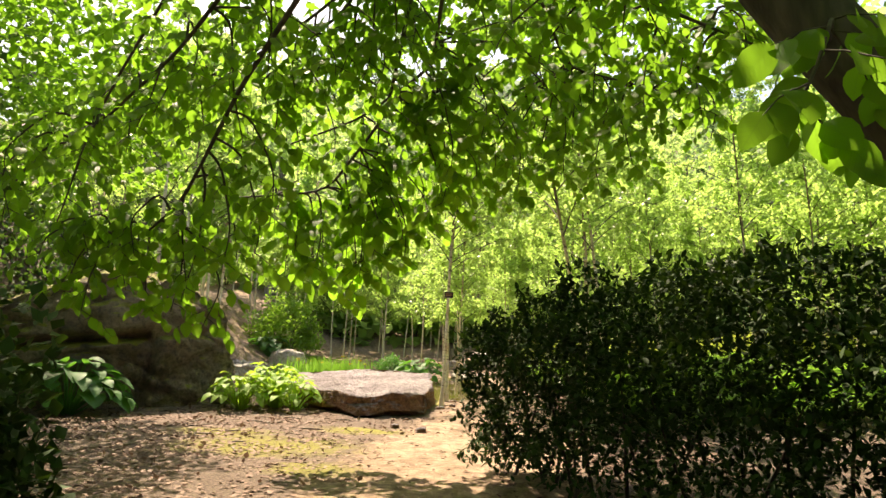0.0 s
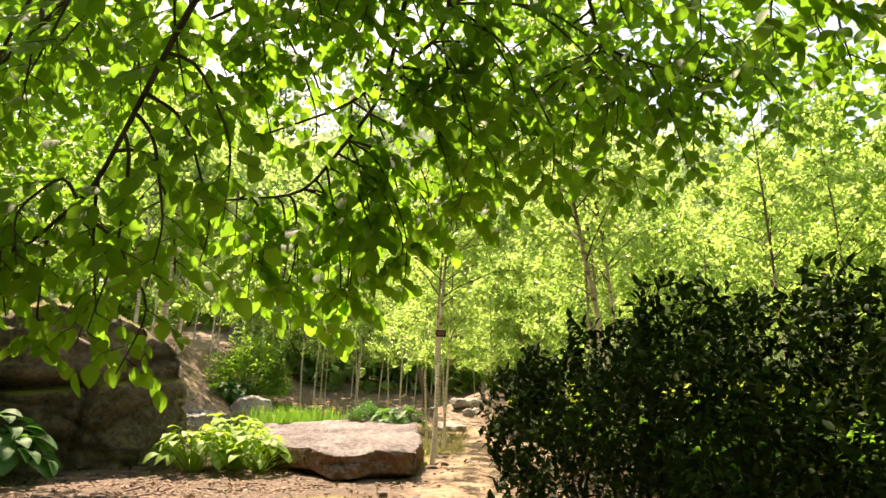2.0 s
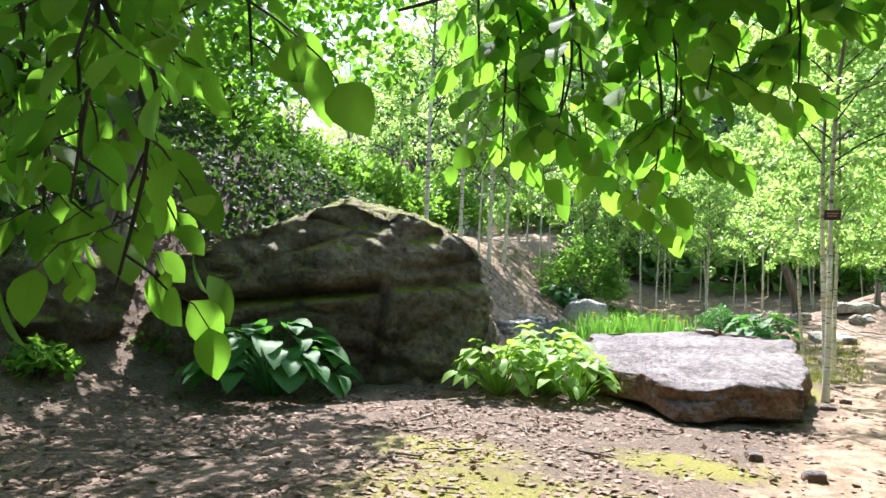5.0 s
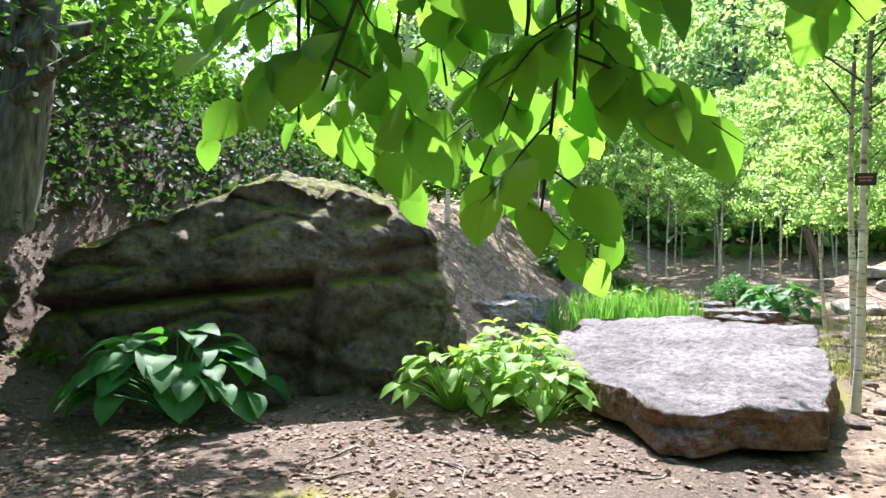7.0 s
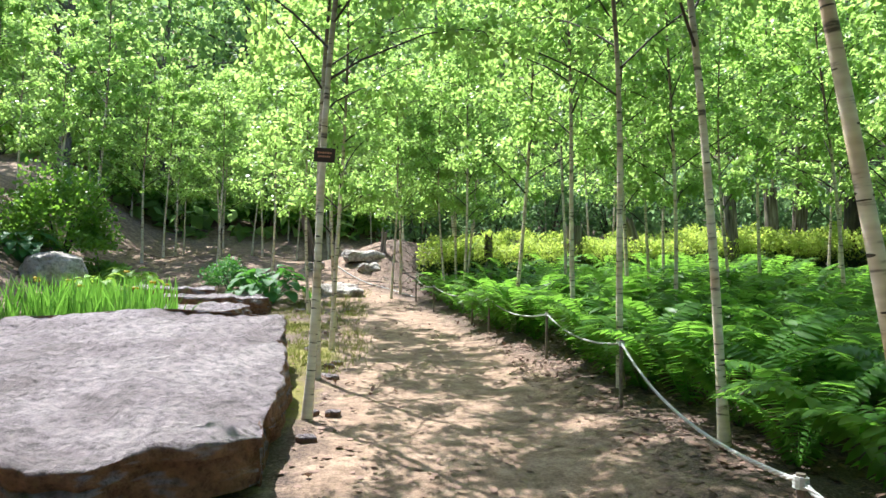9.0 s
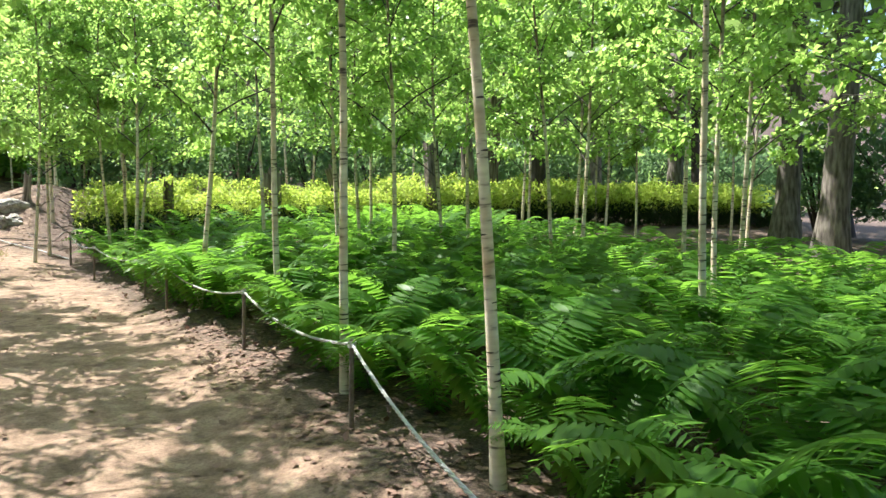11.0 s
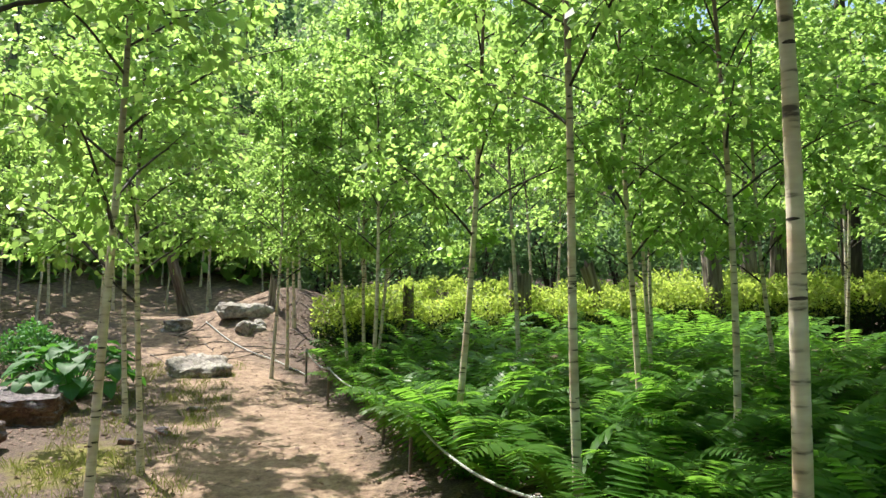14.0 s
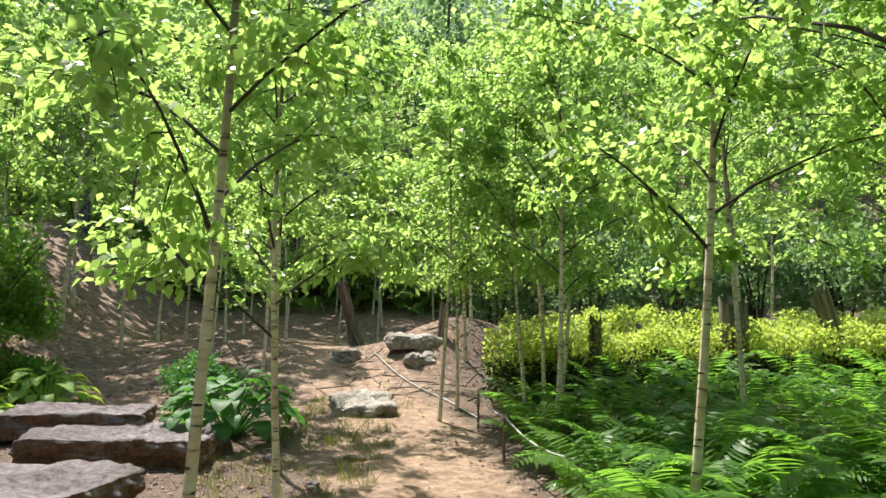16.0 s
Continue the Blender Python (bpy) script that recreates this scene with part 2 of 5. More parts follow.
def bark_material(name, base, pale, dark, scale=(14, 14, 3), bump=0.7):
    m, n, l = nodes_of(name)
    bs = n["Principled BSDF"]
    tc = n.new("ShaderNodeTexCoord")
    mp = n.new("ShaderNodeMapping")
    mp.inputs["Scale"].default_value = scale
    l.new(tc.outputs["Object"], mp.inputs["Vector"])
    t = n.new("ShaderNodeTexNoise")
    t.inputs["Scale"].default_value, t.inputs["Detail"].default_value = 1.0, 8
    l.new(mp.outputs[0], t.inputs["Vector"])
    r = ramp(n, [(0.32, dark), (0.5, base), (0.68, pale)])
    l.new(t.outputs["Fac"], r.inputs[0])
    l.new(r.outputs[0], bs.inputs["Base Color"])
    bs.inputs["Roughness"].default_value = 0.85
    l.new(bump_of(n, l, t.outputs["Fac"], bump, 0.02), bs.inputs["Normal"])
    return m


M_BARK_DARK = bark_material("dark_bark", (0.055, 0.042, 0.034), (0.10, 0.08, 0.065), (0.025, 0.018, 0.015))
M_BARK_GREY = bark_material("grey_bark", (0.14, 0.12, 0.10), (0.25, 0.22, 0.19), (0.05, 0.04, 0.032))
M_DEADWOOD = bark_material("weathered_deadwood", (0.16, 0.125, 0.10), (0.30, 0.25, 0.21), (0.05, 0.035, 0.03), (20, 20, 2))
M_TWIG = bark_material("twig_bark", (0.05, 0.038, 0.03), (0.08, 0.06, 0.05), (0.03, 0.02, 0.018))


def birch_bark():
    m, n, l = nodes_of("birch_bark")
    bs = n["Principled BSDF"]
    tc = n.new("ShaderNodeTexCoord")
    mp = n.new("ShaderNodeMapping")
    mp.inputs["Scale"].default_value = (5, 5, 26)
    l.new(tc.outputs["Object"], mp.inputs["Vector"])
    t = n.new("ShaderNodeTexNoise")
    t.inputs["Scale"].default_value, t.inputs["Detail"].default_value = 1.0, 6
    l.new(mp.outputs[0], t.inputs["Vector"])
    soft = tex_noise(n, l, 3.0, 4)
    r = ramp(n, [(0.33, (0.10, 0.075, 0.06)), (0.42, (0.62, 0.53, 0.41)), (0.7, (0.80, 0.72, 0.58))])
    l.new(t.outputs["Fac"], r.inputs[0])
    tan = ramp(n, [(0.45, (1, 1, 1)), (0.66, (0.72, 0.55, 0.40))])
    l.new(soft.outputs["Fac"], tan.inputs[0])
    col = mix_colour(n, l, 0.8, r.outputs[0], tan.outputs[0], "MULTIPLY")
    # young wood towards the top is brown
    oi = n.new("ShaderNodeSeparateXYZ")
    l.new(tc.outputs["Object"], oi.inputs[0])
    mr = n.new("ShaderNodeMapRange")
    mr.inputs[1].default_value, mr.inputs[2].default_value = 2.3, 3.6
    l.new(oi.outputs["Z"], mr.inputs[0])
    col = mix_colour(n, l, mr.outputs[0], col, (0.14, 0.085, 0.05))
    l.new(col, bs.inputs["Base Color"])
    bs.inputs["Roughness"].default_value = 0.6
    l.new(bump_of(n, l, t.outputs["Fac"], 0.4, 0.006), bs.inputs["Normal"])
    return m


M_BIRCH = birch_bark()


def plain(name, colour, rough=0.6, metal=0.0, vary=0.25, scale=30):
    m, n, l = nodes_of(name)
    bs = n["Principled BSDF"]
    t = tex_noise(n, l, scale, 5)
    r = ramp(n, [(0.3, tuple(c * (1 - vary) for c in colour)), (0.7, tuple(min(1, c * (1 + vary)) for c in colour))])
    l.new(t.outputs["Fac"], r.inputs[0])
    l.new(r.outputs[0], bs.inputs["Base Color"])
    bs.inputs["Roughness"].default_value, bs.inputs["Metallic"].default_value = rough, metal
    l.new(bump_of(n, l, t.outputs["Fac"], 0.3, 0.004), bs.inputs["Normal"])
    return m


M_ROPE = plain("rope_fibre", (0.46, 0.46, 0.44), 0.8, 0, 0.2, 160)
M_POST = plain("post_wood", (0.16, 0.125, 0.10), 0.85, 0, 0.4, 40)
M_SIGN = plain("sign_board_paint", (0.035, 0.012, 0.010), 0.5, 0, 0.2, 40)
M_SIGN_TEXT = plain("sign_letter_paint", (0.55, 0.22, 0.14), 0.6, 0, 0.1, 60)


def ground_material():
    """Sandy walked soil, leaf litter and moss, by where each lies in the plan."""
    m, n, l = nodes_of("ground_soil")
    bs = n["Principled BSDF"]
    sand_a = n.new("ShaderNodeAttribute")
    sand_a.attribute_name = "sand"
    moss_a = n.new("ShaderNodeAttribute")
    moss_a.attribute_name = "moss"
    big = tex_noise(n, l, 0.7, 6)
    mid = tex_noise(n, l, 6.0, 8, rough=0.7)
    fine = tex_noise(n, l, 45.0, 8, rough=0.75)
    litter = ramp(n, [(0.34, (0.04, 0.027, 0.021)), (0.5, (0.12, 0.079, 0.06)), (0.64, (0.255, 0.185, 0.145))])
    l.new(fine.outputs["Fac"], litter.inputs[0])
    sand = ramp(n, [(0.3, (0.14, 0.088, 0.058)), (0.5, (0.31, 0.21, 0.148)), (0.72, (0.50, 0.375, 0.275))])
    l.new(mid.outputs["Fac"], sand.inputs[0])
    grit = ramp(n, [(0.32, (0.45, 0.42, 0.40)), (0.5, (0.95, 0.93, 0.91)), (0.68, (1.25, 1.22, 1.18))])
    l.new(fine.outputs["Fac"], grit.inputs[0])
    sandc = mix_colour(n, l, 0.8, sand.outputs[0], grit.outputs[0], "MULTIPLY")

    def mask(attr, noise_out, lo, hi):
        ad = n.new("ShaderNodeMath")
        ad.operation = "ADD"
        l.new(attr.outputs["Fac"], ad.inputs[0])
        l.new(noise_out, ad.inputs[1])
        mr = n.new("ShaderNodeMapRange")
        mr.inputs[1].default_value, mr.inputs[2].default_value = lo, hi
        l.new(ad.outputs[0], mr.inputs[0])
        return mr.outputs[0]

    col = mix_colour(n, l, mask(sand_a, mid.outputs["Fac"], 0.85, 1.2), litter.outputs[0], sandc)
    mossc = ramp(n, [(0.3, (0.10, 0.09, 0.018)), (0.7, (0.28, 0.25, 0.05))])
    l.new(fine.outputs["Fac"], mossc.inputs[0])
    col = mix_colour(n, l, mask(moss_a, mid.outputs["Fac"], 0.95, 1.25), col, mossc.outputs[0])
    shade = ramp(n, [(0.3, (0.8, 0.8, 0.8)), (0.7, (1.1, 1.1, 1.1))])
    l.new(big.outputs["Fac"], shade.inputs[0])
    col = mix_colour(n, l, 0.7, col, shade.outputs[0], "MULTIPLY")
    l.new(col, bs.inputs["Base Color"])
    bs.inputs["Roughness"].default_value = 0.95
    l.new(bump_of(n, l, fine.outputs["Fac"], 0.7, 0.03), bs.inputs["Normal"])
    return m


M_GROUND = ground_material()

# ---- the lie of the land ----
PROFILE_Y = [-60, 0, 4, 8.5, 11, 13, 15, 20, 23, 26, 29, 35, 45, 60, 110]
PROFILE_Z = [-3.5, -0.75, -0.52, -0.25, -0.08, 0.1, 0.17, 0.38, 0.55, 0.82, 1.05, 1.7, 4.5, 14.0, 42.0]
PATH_Y = [-8, 0, 4, 7, 9, 11, 13, 16, 19, 22, 25, 28, 31, 36]
PATH_X = [1.3, 0.9, 0.5, 0.55, 0.75, 1.0, 1.15, 1.1, 0.85, 0.6, 0.0, -1.2, -2.6, -5.0]
PATH_W = [0.7, 0.7, 0.9, 1.1, 1.2, 1.2, 1.15, 1.1, 1.0, 0.95, 0.9, 0.8, 0.8, 0.8]


def sstep(t):
    t = np.clip(t, 0, 1)
    return t * t * (3 - 2 * t)


def land(x, y):
    """Height of the ground, for numbers or arrays."""
    x, y = np.asarray(x, float), np.asarray(y, float)
    z = np.interp(y, PROFILE_Y, PROFILE_Z)
    foot = np.interp(y, [2, 6, 11, 17, 30, 45], [-3.6, -5.2, -6.3, -4.7, -6.0, -9.0])
    high = np.interp(y, [0, 8, 14, 20, 40], [3.2, 4.0, 4.5, 3.0, 3.0])
    z = z + high * sstep((foot - x) / 6.2)
    z = z + 0.12 * sstep((x - 1.4) / 1.2) * sstep((y - 8) / 3)
    z = z + 0.035 * np.clip(x - 3.2, 0, 14) * sstep((y - 6) / 8)
    z = z + 0.2 * sstep((y - 15) / 10) * sstep((x - 2.0) / 3)
    z = z + 1.15 * np.exp(-(((x - 1.0) / 1.9) ** 2 + ((y - 30.6) / 1.8) ** 2))
    z = z + 0.5 * np.exp(-(((x + 4.6) / 3.0) ** 2 + ((y - 31.0) / 3.0) ** 2))
    return z


def land_at(x, y):
    return float(land(x, y))


def axis(stops):
    out = []
    for a, b, step in stops:
        out += list(np.arange(a, b, step))
    return np.array(out + [stops[-1][1]])


def build_ground():
    xs = axis([(-160, -40, 10), (-40, -14, 1.0), (-14, -6, 0.3), (-6, 5, 0.11), (5, 14, 0.4), (14, 40, 1.5), (40, 160, 10)])
    ys = axis([(-120, -20, 10), (-20, 0, 1.0), (0, 5, 0.3), (5, 22, 0.11), (22, 36, 0.3), (36, 60, 1.0), (60, 220, 10)])
    gx, gy = np.meshgrid(xs, ys)
    gz = land(gx, gy)
    near = np.exp(-((gy - 14) / 14) ** 2 - (gx / 8) ** 2)
    flat = np.stack([gx.ravel(), gy.ravel(), gz.ravel()], 1)
    rough = np.array([noise.fractal(Vector((p[0] * 2.2, p[1] * 2.2, 0.3)), 1.0, 2.0, 4) for p in flat])
    flat[:, 2] += 0.03 * rough * near.ravel()
    nx, ny = len(xs), len(ys)
    i = np.arange(nx * ny).reshape(ny, nx)
    f = np.stack([i[:-1, :-1], i[:-1, 1:], i[1:, 1:], i[1:, :-1]], -1).reshape(-1, 4)
    me = np_mesh("ground", flat, f, (M_GROUND,), True)
    off = np.abs(flat[:, 0] - np.interp(flat[:, 1], PATH_Y, PATH_X)) - np.interp(flat[:, 1], PATH_Y, PATH_W)
    sand = np.clip(0.55 - off * 0.9, 0, 1)
    # sandy tan on the bank and far slope, in part painted sunlight
    sand = np.maximum(sand, 0.62 * sstep((-4.3 - flat[:, 0]) / 1.5) * sstep((flat[:, 1] - 13.5) / 2.5))
    sand = np.maximum(sand, 0.55 * sstep((1.8 - flat[:, 0]) / 1.5) * sstep((flat[:, 1] - 22.5) / 2.0))
    moss = np.zeros(len(flat))
    for cx, cy, rx, ry in ((-1.7, 8.6, 1.6, 1.1), (-2.6, 9.6, 1.0, 0.6), (-0.7, 7.2, 0.7, 0.6), (-0.5, 17.0, 0.6, 2.0), (-0.45, 14.4, 0.4, 1.6), (-0.6, 12.4, 0.4, 0.6), (-1.0, 20.0, 0.8, 1.2), (-0.9, 10.2, 0.9, 0.5)):
        moss = np.maximum(moss, 0.88 * np.exp(-(((flat[:, 0] - cx) / rx) ** 2 + ((flat[:, 1] - cy) / ry) ** 2)))
    for key, val in (("sand", sand), ("moss", moss)):
        me.attributes.new(key, "FLOAT", "POINT").data.foreach_set("value", val.astype(np.float32))
    tagged(new("ground", me), "sandy trodden soil with brown leaf litter and moss", "ground", kind="structure")


build_ground()


# ---- rocks ----
def rock(name, label, size, at, turn, material, seed, shape=None, cuts=24, rough=0.06, sharp=0.35, group="", crack=0.05, strata=0.0):
    """A weathered stone: a subdivided block pulled by shape(), broken by cracks, ledges and noise."""
    bm = bmesh.new()
    bmesh.ops.create_cube(bm, size=1.0)
    bmesh.ops.subdivide_edges(bm, edges=bm.edges[:], cuts=cuts, use_grid_fill=True)
    big = max(size)
    for v in bm.verts:
        c = v.co.copy()
        c = c.lerp(c.normalized() * 0.62, sharp)
        if shape is not None:
            c = Vector(shape(c.x, c.y, c.z))
        p = Vector((c.x * size[0], c.y * size[1], c.z * size[2]))
        q = p * (2.2 / big ** 0.6) + Vector((seed * 7.3, seed * 3.1, 0))
        n1 = noise.fractal(q, 0.85, 2.1, 7)
        near = noise.voronoi(Vector((q.x * 0.9, q.y * 0.9, q.z * 1.6)))[0]
        gap = math.exp(-(near[1] - near[0]) / 0.07)
        cell = noise.cell(Vector((q.x * 0.9, q.y * 0.9, q.z * 1.6)))
        d = Vector((v.normal.x, v.normal.y, v.normal.z * 0.8))
        step = strata * 2.2 * (((p.z - 0.12 * p.x) * 2.3 + 0.8 * noise.noise(q * 0.7)) % 1.0 - 0.5)
        n2 = noise.fractal(p * 5.5 + Vector((seed, 0, 0)), 0.8, 2.2, 4)
        v.co = p + d * (rough * n1 + 0.5 * rough * n2 + step * (1 - abs(v.normal.z)) - crack * gap * big * 0.12 + 0.25 * rough * cell)
    bmesh.ops.recalc_face_normals(bm, faces=bm.faces[:])
    ob = thing(name, label, "rock", group, m=pose(*at, 0, 0, turn))
    part("stone_body", bm, material, ob, smooth=True)
    return ob


def slab_shape(x, y, z):
    # broad at the back, a blunt point at the front, a tilted flat top and an undercut foot
    d = y + 0.5
    left = np.interp(d, [0, 0.15, 0.5, 1], [-2.5, -2.85, -3.4, -3.8])
    right = np.interp(d, [0, 0.5, 1], [-0.24, -0.4, -0.7])
    f = x + 0.5
    front = np.interp(f, [0, 0.25, 0.53, 0.63, 0.76, 1], [0.13, 0.05, -0.11, -0.10, -0.04, 0.0]) * max(0.0, 1 - 2.2 * d)
    wx = left + (right - left) * f
    y = y + front
    if z > 0:
        z = z + 0.76 * y + 0.10 * math.sin(5 * x + 1.0) + 0.03 - 1.7 * max(0.0, -front)
        y = y + (0.012 * math.sin(13 * x + 1.0) + 0.008 * math.sin(29 * x)) * (1 if y < 0 else 0.5)
    else:
        y = y * 0.95 + 0.02
    return (wx + 1.9) / 3.0, y, z


def boulder_shape(x, y, z):
    # two blocks parted by a slanting cleft: the upper one overhangs at the low end, the nose is blunt and steep
    top = np.interp(x, [-0.55, -0.42, -0.2, 0.06, 0.24, 0.40, 0.55], [0.60, 0.70, 0.85, 1.0, 0.97, 0.87, 0.72])
    z = (z + 0.5) * top - 0.5
    ledge = 0.035 + 0.20 * x
    t = 1 / (1 + math.exp(-(z - ledge) / 0.012))
    if y < 0:
        low = max(0.0, -0.05 - x) * 1.8
        lower = 1.0 - 0.22 * low - 0.10 * max(0.0, ledge - z)
        upper = 0.92 + 0.16 * low - 0.30 * max(0.0, z - ledge)
        y = y * (lower + (upper - lower) * t)
        y = y * (1 - 0.36 * math.exp(-((z - ledge - 0.012) / 0.026) ** 2) * (1 if x < 0.16 else 0.3))
        seam = 0.17 + 0.08 * z
        y = y * (1 - 0.14 * math.exp(-((x - seam) / 0.016) ** 2) * (1 - t))
    y = y * (1 - 0.55 * max(0.0, z) ** 2)
    return x, y, z


rock("boulder", "large dark mossy boulder with a deep cleft across its face", (4.5, 2.5, 2.85), (-6.3, 12.3, 0.98), 38, M_BOULDER, 1, boulder_shape, 100, 0.13, 0.34, crack=0.22, strata=0.004)
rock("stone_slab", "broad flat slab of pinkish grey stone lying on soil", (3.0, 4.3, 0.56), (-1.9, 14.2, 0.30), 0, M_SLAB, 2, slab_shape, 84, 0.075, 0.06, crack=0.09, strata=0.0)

# ---- birches ----
def limb_tree(gen, height, first, reach, count, trunk_r, wobble, rise=0.9):
    """Trunk line, limb tubes and leaf anchors of one young tree."""
    zs = np.linspace(0, height, 16)
    ph = gen.uniform(0, 6.3, 2)
    line = np.stack([wobble * np.sin(zs * 0.9 + ph[0]) - wobble * math.sin(ph[0]), wobble * np.sin(zs * 0.7 + ph[1]) - wobble * math.sin(ph[1]), zs], 1)
    radii = trunk_r * (1 - zs / height * 0.85)
    radii[0] *= 1.35
    limbs, anchors = [], []
    for i in range(count):
        h = first + (height - first) * (i / count) ** 0.9 * 0.97
        base = np.array([np.interp(h, zs, line[:, k]) for k in range(3)])
        a = i * 2.4 + gen.uniform(-0.5, 0.5)
        ln = reach * (1.0 - 0.62 * (h - first) / (height - first)) * gen.uniform(0.7, 1.15)
        t = np.linspace(0, 1, 6)
        out = np.stack([np.cos(a) * t * ln, np.sin(a) * t * ln, ln * rise * (t - 0.45 * t * t)], 1)
        out += np.cumsum(gen.normal(size=(6, 3)) * 0.03, axis=0) * t[:, None]
        pts = base + out
        limbs.append((pts, np.interp(h, zs, radii) * 0.42 * (1 - 0.85 * t) + 0.002))
        for k in range(7):
            u = gen.uniform(0.25, 1.0)
            p = np.array([np.interp(u, t, pts[:, c]) for c in range(3)])
            d = gen.normal(size=3)
            d[2] = d[2] * 0.5 - 0.1
            d /= np.linalg.norm(d)
            tip = p + d * ln * gen.uniform(0.15, 0.42)
            limbs.append((np.array([p, (p + tip) / 2 + (0, 0, 0.03), tip]), np.array([0.006, 0.004, 0.0015])))
            anchors.append((p, tip))
    return line, radii, limbs, anchors


def birch(seed, height, first, reach, count, trunk_r, leaves, leaf, material, wobble=0.05):
    gen = np.random.default_rng(seed)
    line, radii, limbs, anchors = limb_tree(gen, height, first, reach, count, trunk_r, wobble)
    ob = thing("birch_tree", "slender young birch with pale banded bark and green leaves", "tree", "young birches")
    v, f = tube(line, radii, 10)
    s = Soup()
    s.add(v, f)
    bark = len(f)
    for k in range(34):
        h = gen.uniform(0.2, 3.6)
        c = np.array([np.interp(h, line[:, 2], line[:, j]) for j in range(3)])
        r = np.interp(h, line[:, 2], radii) * 1.04
        a0, span = gen.uniform(0, 6.3), gen.uniform(1.0, 3.0)
        ang = np.linspace(a0, a0 + span, 6)
        hh = gen.uniform(0.001, 0.006) * np.sin(np.linspace(0, np.pi, 6)) + 0.002
        up = np.stack([c[0] + np.cos(ang) * r, c[1] + np.sin(ang) * r, c[2] + hh], 1)
        dn = np.stack([c[0] + np.cos(ang) * r, c[1] + np.sin(ang) * r, c[2] - hh], 1)
        s.add(np.concatenate([dn, up]), [(i, i + 1, i + 7, i + 6) for i in range(5)])
    me = s.mesh("trunk", M_BIRCH, True)
    me.materials.append(M_BARK_DARK)
    me.polygons.foreach_set("material_index", np.array([0] * bark + [1] * (len(me.polygons) - bark), dtype=np.int32))
    part_mesh("trunk", me, ob, "pale bark with dark bands and knots")
    s = Soup()
    for k, (p, r) in enumerate(limbs):
        if k % 8 == 0 and k < 8 * 14:
            one = Soup()
            one.add(*tube(p, r, 5))
            part_mesh("branch", one.mesh("branch", M_TWIG, True), ob)
        else:
            s.add(*tube(p, r, 3))
    tagged(part_mesh("twigwork", s.mesh("twigwork", M_TWIG, True), ob, "fine brown twigs"), kind="stuff")
    a = np.array([q[0] for q in anchors])
    b = np.array([q[1] for q in anchors])
    idx = gen.integers(0, len(a), leaves)
    u = gen.uniform(0.1, 1.1, leaves)[:, None]
    pos = a[idx] + (b[idx] - a[idx]) * u + gen.normal(size=(leaves, 3)) * 0.06
    d = (b[idx] - a[idx]) + gen.normal(size=(leaves, 3)) * 0.25 + np.array([0, 0, -0.22])
    nrm = unit(leaves, gen) * 0.8 + np.array([0, 0, 1.0])
    v, f = scatter(LEAF_SMALL, LEAF_SMALL_F, pos, frames_from(d, nrm), leaf * gen.uniform(0.7, 1.2, leaves))
    part_mesh("crown", np_mesh("crown", v, f, (material,)), ob, "airy crown of small green leaves")
    return ob


def lean(x, y, lx=0.0, ly=0.0, turn=0.0, k=1.0):
    """A pose on the ground that tips by lx and ly metres a metre and turns about its axis."""
    return Matrix.Translation((x, y, land_at(x, y) - 0.03)) @ Euler((-math.atan(ly), math.atan(lx), 0)).to_matrix().to_4x4() @ pose(0, 0, 0, 0, 0, turn)


BIRCHES = [birch(11, 6.6, 1.9, 1.5, 24, 0.034, 7600, 0.078, M_BIRCH_LEAF, 0.05),
           birch(12, 7.4, 2.8, 1.6, 24, 0.036, 7600, 0.078, M_BIRCH_LEAF, 0.06),
           birch(13, 5.8, 1.6, 1.4, 22, 0.031, 7000, 0.075, M_BIRCH_LEAF, 0.06),
           birch(14, 6.8, 1.9, 1.6, 18, 0.04, 4000, 0.10, M_BIRCH_LEAF, 0.05),
           birch(15, 6.0, 1.6, 1.5, 16, 0.035, 3600, 0.10, M_BIRCH_LEAF, 0.06)]
# x, y, variant, lean x, lean y, turn
BIRCH_PLAN = [(-0.16, 13.7, 1, 0.078, 0.02, 20), (-0.22, 15.4, 1, 0.025, 0.02, 80), (-0.2, 17.4, 0, 0.01, 0.0, 140), (-0.28, 19.5, 2, -0.02, 0, 200),
              (-0.93, 21.87, 0, -0.03, 0, 260), (0.73, 24.7, 2, 0.005, 0, 10), (0.98, 25.6, 2, 0.03, 0, 110), (-2.2, 25.4, 0, 0.02, 0, 50),
              (2.45, 18.55, 0, 0.06, 0, 70), (2.95, 16.9, 1, -0.05, 0, 130), (2.70, 14.5, 1, -0.07, 0, 190), (2.77, 12.65, 1, -0.11, 0, 250),
              (2.32, 10.25, 1, -0.15, 0, 310), (5.7, 13.8, 1, -0.06, 0, 99), (7.6, 18.2, 0, -0.10, 0, 33), (2.0, 24.5, 2, -0.03, 0, 155),
              (2.5, 24.6, 2, 0.05, 0, 15), (2.32, 25.0, 0, 0.0, 0.02, 275), (4.6, 17.6, 0, -0.03, 0, 45), (5.3, 20.2, 2, -0.02, 0, 165), (6.4, 22.2, 0, 0.0, 0, 225), (4.4, 22.6, 1, -0.02, 0, 325)]
for k, (x, y, var, lx, ly, tn) in enumerate(BIRCH_PLAN):
    copy_thing(BIRCHES[var], lean(x, y, lx, ly, tn))
gen = np.random.default_rng(5)
placed = [(b[0], b[1]) for b in BIRCH_PLAN]
